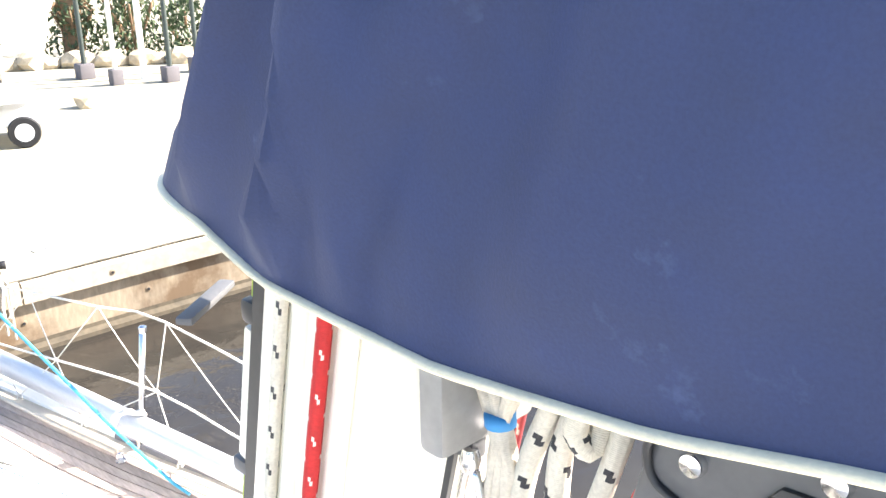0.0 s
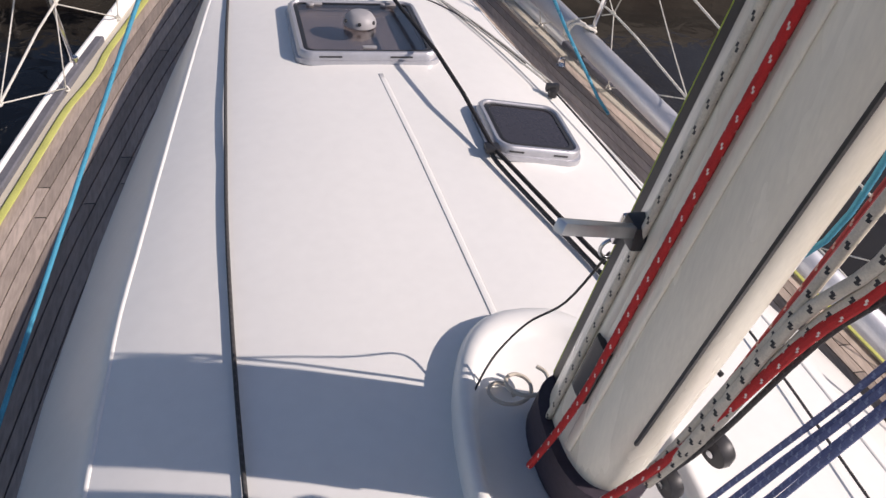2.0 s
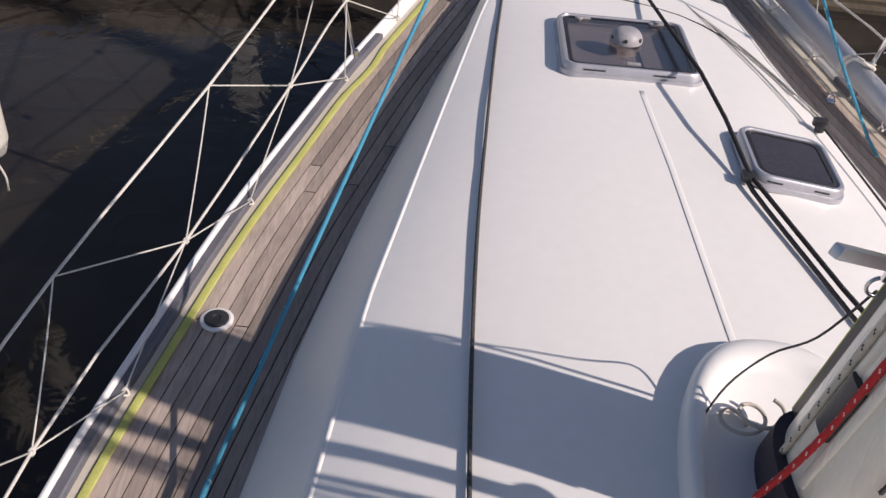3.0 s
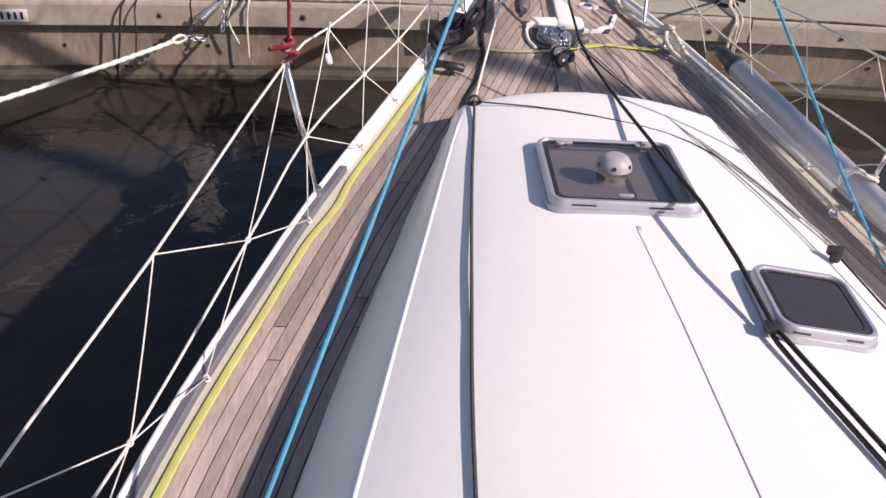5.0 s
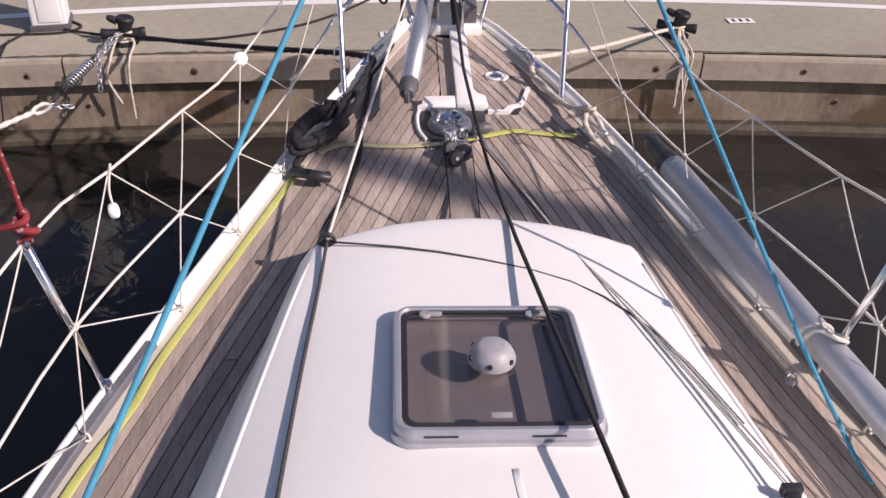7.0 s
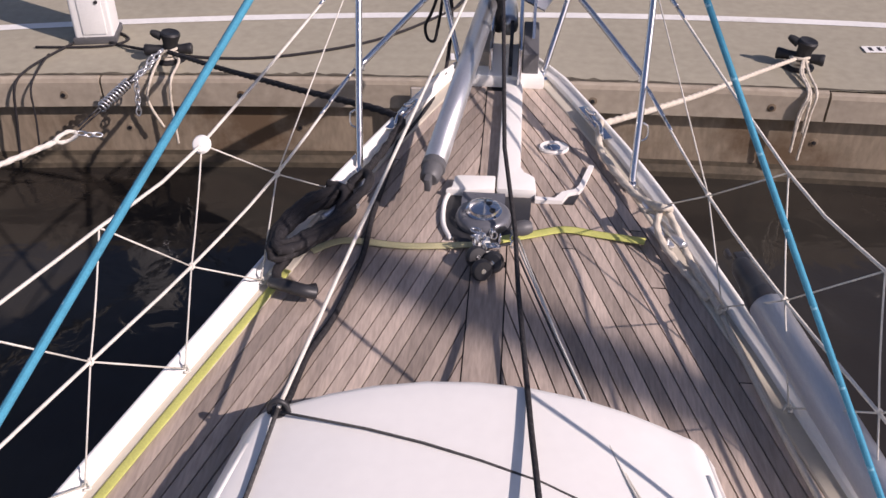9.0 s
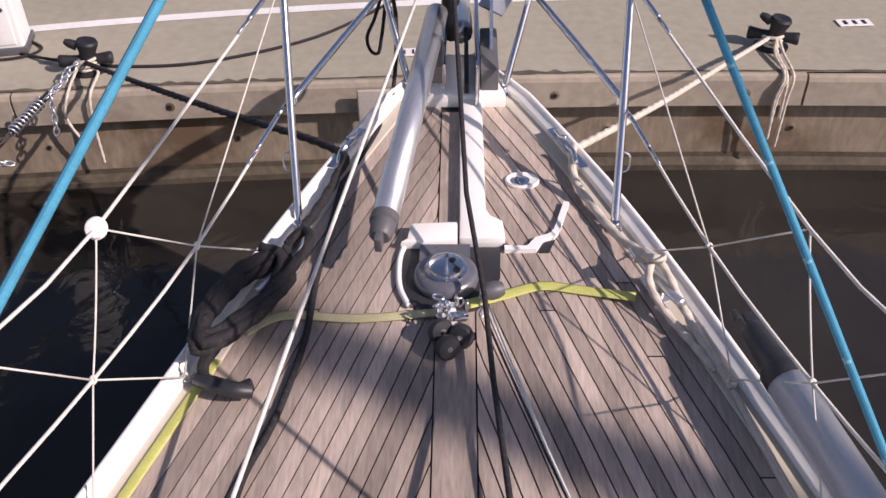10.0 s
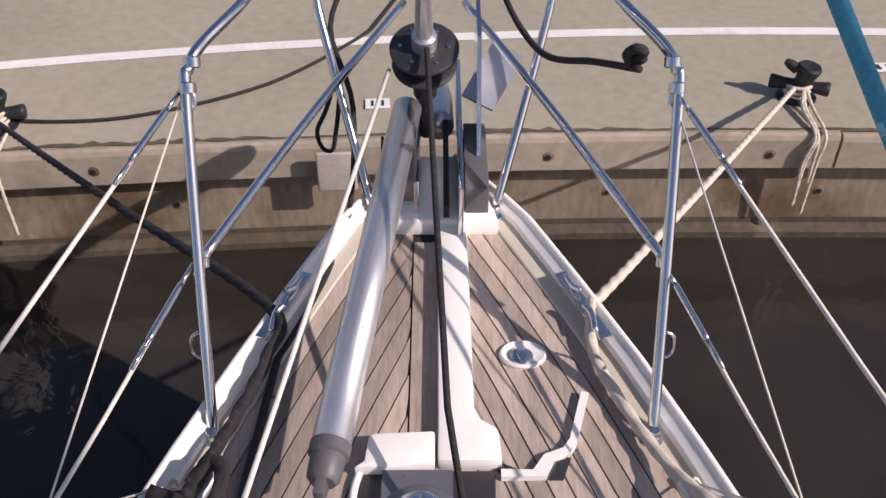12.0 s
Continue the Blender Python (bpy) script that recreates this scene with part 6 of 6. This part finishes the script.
# ---------------------------------------------------------------- beyond the quay: cart, lamps, planting
cart = thing("golf_cart", (3.9, 13.2, QUAY_Z), "white golf cart parked on the quay", "golf cart")
cm = pose(3.55, 13.35, QUAY_Z, 0, 0, -20)
def cpart(n, bm, m_, lab="", **k):
    return part(n, bm, m_, cart, lab, **k)
body = bmesh.new()
prof = [(-1.15, 0.28), (-1.15, 0.62), (-0.35, 0.62), (-0.30, 0.34), (0.25, 0.34), (0.42, 0.72), (0.62, 0.78), (1.0, 0.66), (1.16, 0.48), (1.18, 0.28)]
a_, b_ = ([body.verts.new(cm @ Vector((x, y, z))) for x, z in prof] for y in (-0.55, 0.55))
for i in range(len(prof)):
    body.faces.new((a_[i], b_[i], b_[(i + 1) % len(prof)], a_[(i + 1) % len(prof)]))
body.faces.new(a_)
body.faces.new(b_[::-1])
bmesh.ops.recalc_face_normals(body, faces=body.faces[:])
cpart("body", body, WHITEB, bevel=0.05, seg=3)
for x in (-0.75, 0.82):
    for y in (-0.52, 0.52):
        w = cpart("wheel", lathe([(0.12, -0.08), (0.20, -0.08), (0.215, -0.05), (0.215, 0.05), (0.20, 0.08), (0.12, 0.08)], cm @ Matrix.Translation((x, y, 0.215)) @ Matrix.Rotation(radians(90), 4, "X"), 24), IRON)
        cpart("hub", lathe([(0.125, -0.086), (0.11, -0.07), (0.05, -0.08), (0.0, -0.085)][::-1], cm @ Matrix.Translation((x, y, 0.215)) @ Matrix.Rotation(radians(90 if y < 0 else -90), 4, "X") @ Matrix.Scale(-1, 4, (0, 0, 1)), 24), WHITEB)
    for y in (-0.5, 0.5):
        cpart("post", cyl(0.018, 1.2, cm @ Matrix.Translation((x * 0.8, y, 0.6)), seg=10), STEEL)
cpart("roof", box((1.7, 1.15, 0.06), cm @ Matrix.Translation((-0.05, 0, 1.82))), WHITEB, bevel=0.03)
cpart("seat", box((0.5, 1.0, 0.14), cm @ Matrix.Translation((-0.6, 0, 0.70))), GREYP, bevel=0.03)
cpart("backrest", box((0.12, 1.0, 0.40), cm @ Matrix.Translation((-0.92, 0, 0.98))), GREYP, bevel=0.03)
cpart("windscreen", box((0.02, 1.0, 0.75), cm @ Matrix.Translation((0.55, 0, 1.25)) @ Matrix.Rotation(radians(-12), 4, "Y")), LENSG)

FOOT = mat("grey_foot", (0.12, 0.11, 0.12), 0.8, var=0.1, scale=6)
LAMPG = mat("dark_green_lamp_post", (0.05, 0.065, 0.06), 0.5, 0.2, var=0.15, scale=8)
for x, y, w_, m_, h_ in ((7.35, 17.9, 0.30, LAMPG, 6), (7.43, 16.7, 0.22, ALU, 6), (8.35, 16.3, 0.28, LAMPG, 6), (9.4, 17.1, 0.28, LAMPG, 6), (6.3, 20.5, 0.28, LAMPG, 6)):
    lp = thing("lamp_post", (x, y, QUAY_Z), "slim lamp post on a square grey concrete foot", "lamp post", "lamp posts")
    part("foot", box((w_, w_, 0.30), Matrix.Translation((x, y, QUAY_Z + 0.15))), FOOT, lp, bevel=0.02)
    part("pole", cyl(0.05, h_, Matrix.Translation((x, y, QUAY_Z + 0.3)), 0.035, 14), m_, lp)
    part("lantern", lathe([(0.04, 0), (0.14, 0.05), (0.17, 0.30), (0.06, 0.40), (0, 0.42)], Matrix.Translation((x, y, QUAY_Z + 0.3 + h_)), 16), WHITEB, lp)
wp = thing("marker_post", (8.15, 17.0, QUAY_Z), "plain white round post on the quay", "post")
part("pole", cyl(0.06, 3.2, Matrix.Translation((8.15, 17.0, QUAY_Z)), seg=16), WHITEB, wp)
part("cap", lathe([(0.062, 0), (0.062, 0.02), (0.03, 0.05), (0.0, 0.055)], Matrix.Translation((8.15, 17.0, QUAY_Z + 3.2)), 16), WHITEB, wp)
rk = thing("rock", (6.05, 14.85, QUAY_Z), "single pale boulder lying on the paving", "rock")
ROCK = mat("pale_rock", (0.46, 0.38, 0.27), 0.9, var=0.25, scale=4, fine=20, bump=0.8)
def boulder(x, y, r, seed, parent=None, top=False):
    random.seed(seed)
    bm = bmesh.new()
    bmesh.ops.create_icosphere(bm, subdivisions=2, radius=1)
    for v_ in bm.verts:
        n_ = noise.noise(v_.co * 1.3 + Vector((seed, 0, 0)))
        v_.co *= 1 + 0.35 * n_
        v_.co = Vector((v_.co.x * r * 1.2 + x, v_.co.y * r + y, max(-0.02, v_.co.z * r * 0.8 + r * 0.45) + QUAY_Z))
    return part("rock", bm, ROCK, parent, smooth=False)
boulder(6.05, 14.85, 0.20, 3, rk)
wallr = thing("rock_border", (9, 19, QUAY_Z), "row of pale rocks edging the planted bed", "rocks", kind="structure")
random.seed(8)
for i in range(26):
    boulder(5.6 + 0.32 * i + random.uniform(-0.1, 0.1), 20.8 - 0.16 * i + random.uniform(-0.15, 0.15), random.uniform(0.18, 0.34), 40 + i, wallr)

LEAF = mat("dusty_green_leaves", (0.055, 0.085, 0.035), 0.6, var=0.5, scale=3, fine=30)
PALM = mat("palm_fronds", (0.085, 0.10, 0.03), 0.55, var=0.4, scale=3, fine=20)
BARK = mat("fibrous_bark", (0.19, 0.12, 0.07), 0.95, var=0.4, scale=8, fine=40, bump=0.8)
def bush(x, y, w_, h_, seed, n_=900):
    random.seed(seed)
    b = thing("shrub", (x, y, QUAY_Z), "dusty green shrub in the planted bed", "shrub", "shrubs")
    v, fc = [], []
    for i in range(n_):
        t = random.random()
        a, r = random.uniform(0, 6.283), math.sqrt(random.random())
        zz = h_ * (0.1 + 0.9 * t)
        rr = w_ * r * math.sqrt(max(0.05, 1 - t * t * 0.9)) * (0.8 + 0.4 * noise.noise(Vector((math.cos(a) * 2, math.sin(a) * 2, t * 3 + seed))))
        c = Vector((x + rr * math.cos(a), y + rr * math.sin(a), QUAY_Z + zz))
        q = Euler([random.uniform(0, 6.28) for _ in range(3)]).to_matrix()
        s_ = random.uniform(0.04, 0.10)
        k0 = len(v)
        v += [c + q @ Vector(p) * s_ for p in ((-1, 0, 0), (0, 0.45, 0.1), (1, 0, 0), (0, -0.45, 0.1))]
        fc.append((k0, k0 + 1, k0 + 2, k0 + 3))
    tagged(obj("leaves", v, fc, LEAF, b, smooth=False), kind="stuff")
    for i in range(6):
        a = i * 1.05
        tube("stem", [(x, y, QUAY_Z), (x + 0.3 * w_ * math.cos(a), y + 0.3 * w_ * math.sin(a), QUAY_Z + 0.4 * h_), (x + 0.6 * w_ * math.cos(a), y + 0.6 * w_ * math.sin(a), QUAY_Z + 0.75 * h_)], 0.03, BARK, b, sides=6, per=3)
for i, (x, y, w_, h_) in enumerate(((9.3, 19.6, 0.9, 1.7), (10.4, 19.2, 1.0, 1.3), (11.6, 18.6, 1.0, 1.2), (12.8, 18.0, 1.0, 1.4), (8.4, 20.6, 0.8, 1.5), (6.6, 21.6, 0.6, 1.2), (14.2, 17.6, 1.2, 1.5), (9.8, 21.0, 1.3, 2.6))):
    bush(x, y, w_, h_, 60 + i)
pt = thing("palm_tree", (8.35, 20.6, QUAY_Z), "shaggy palm tree with a fibrous brown trunk", "palm")
random.seed(77)
v_, f_, u_ = sweep([(8.35, 20.6, QUAY_Z), (8.33, 20.6, 0.8), (8.30, 20.6, 3.6)], 0.24, 14, 8)
obj("trunk", v_, f_, BARK, pt, uvs=u_)
for i in range(120):
    a, z0 = random.uniform(0, 6.28), random.uniform(0.1, 3.2)
    p0 = Vector((8.33 + 0.24 * math.cos(a), 20.6 + 0.24 * math.sin(a), z0))
    tube("husk", [p0, p0 + Vector((0.12 * math.cos(a), 0.12 * math.sin(a), 0.10)), p0 + Vector((0.20 * math.cos(a), 0.20 * math.sin(a), 0.02))], 0.022, BARK, pt, sides=4, per=2) if i < 60 else None
v, fc = [], []
for i in range(26):
    a = i * 2.4
    el = random.uniform(-0.5, 1.0)
    pts = [Vector((8.3, 20.6, 3.6)) + Vector((math.cos(a) * r * 1.0, math.sin(a) * r * 1.0, el * r - 0.42 * r * r)) for r in (0.1, 0.5, 0.9, 1.3, 1.7, 2.0)]
    for p0, p1 in zip(pts, pts[1:]):
        d_ = (p1 - p0)
        sd = d_.cross(Vector((0, 0, 1))).normalized()
        for k_ in range(5):
            c = p0.lerp(p1, k_ / 5)
            for s in (-1, 1):
                k0 = len(v)
                tip = c + sd * s * 0.34 + d_.normalized() * 0.18 - Vector((0, 0, 0.12))
                v += [c, c + d_.normalized() * 0.05, tip]
                fc.append((k0, k0 + 1, k0 + 2))
tagged(obj("fronds", v, fc, PALM, pt, smooth=False), kind="stuff")

# far white building closing the quay behind the planting
bd = thing("building", (6, 40, QUAY_Z), "long white low harbour building behind the planting", "building")
part("wall", box((60, 0.4, 5), Matrix.Translation((10, 42, QUAY_Z + 2.5))), WHITEB, bd)
part("roof", box((61, 6, 0.3), Matrix.Translation((10, 44, QUAY_Z + 5.1))), CONC, bd)
for i in range(12):
    part("window", box((1.6, 0.1, 1.3), Matrix.Translation((-16 + 4.6 * i, 41.78, QUAY_Z + 1.9))), LENSG, bd)

# mast of the yacht on the next berth, whose soft shade crosses the foredeck
nm = thing("neighbour_mast", (10.0, -0.81, WATER_Z), "tall aluminium mast of a yacht on the next berth", "mast")
part("section", cyl(0.13, 20, Matrix.Translation((10.0, -0.81, WATER_Z)), 0.10, 20), ALU, nm)

# ---------------------------------------------------------------- teak planks, each a piece
PW, GAP = 0.0425, 0.0045
random.seed(4)
king_x = 0.054
def plank(side, k_, y0, y1):
    """One plank sprung parallel to the toe rail, nibbed at the king plank."""
    v, fc = [], []
    steps = max(2, int((y1 - y0) / 0.06))
    for i in range(steps + 1):
        y = y0 + (y1 - y0) * i / steps
        cs = math.sqrt(1 + slope(y) ** 2)
        e = edge(y) if side < 0 else edge_s(y)
        o = e - 0.101 - (k_ * PW) * cs
        n_ = e - 0.101 - (k_ * PW + PW - GAP) * cs
        o, n_ = max(king_x + GAP, o), max(king_x + GAP, n_)
        v += [(CX + side * o, y, zd(y) + 0.003), (CX + side * n_, y, zd(y) + 0.003), (CX + side * o, y, zd(y) - 0.006), (CX + side * n_, y, zd(y) - 0.006)]
    for i in range(steps):
        a = i * 4
        quad = [(a, a + 1, a + 5, a + 4), (a + 2, a, a + 4, a + 6), (a + 1, a + 3, a + 7, a + 5)]
        fc += quad if side < 0 else [q[::-1] for q in quad]
    obj("plank", v, fc, TEAK, deck, smooth=False)
for side in (-1, 1):
    for k_ in range(34):
        yy = -1.0
        while yy < 5.5:
            cs = math.sqrt(1 + slope(yy) ** 2)
            if (edge(yy) if side < 0 else edge_s(yy)) - 0.101 - k_ * PW * cs < king_x + GAP + 0.001:
                break
            yy += 0.02
        ends = yy
        y = -1.0 - random.uniform(0, 1.2)
        while y < ends - 0.05:
            L = random.uniform(2.6, 4.6)
            y1 = min(ends, y + L)
            if ends - y1 < 0.4:
                y1 = ends
            mid = 0.5 * (y + y1)
            inner = edge(mid) - 0.101 - (k_ + 1) * PW * math.sqrt(1 + slope(mid) ** 2)
            if y1 > 0 and not (y1 < 3.3 and edge(y1) - 0.101 - k_ * PW < base_w(y1) - 0.12):
                plank(side, k_, max(y, -0.6) + GAP / 2, y1 - GAP / 2)
            y = y1
for y0, y1 in ((3.5, 4.34), (4.37, 5.44)):
    v = []
    for y in (y0, y1):
        v += [(CX - king_x, y, zd(y) + 0.0035), (CX + king_x, y, zd(y) + 0.0035), (CX - king_x, y, zd(y) - 0.006), (CX + king_x, y, zd(y) - 0.006)]
    obj("king_plank", v, [(0, 1, 5, 4), (2, 0, 4, 6), (1, 3, 7, 5)], TEAK, deck, smooth=False)
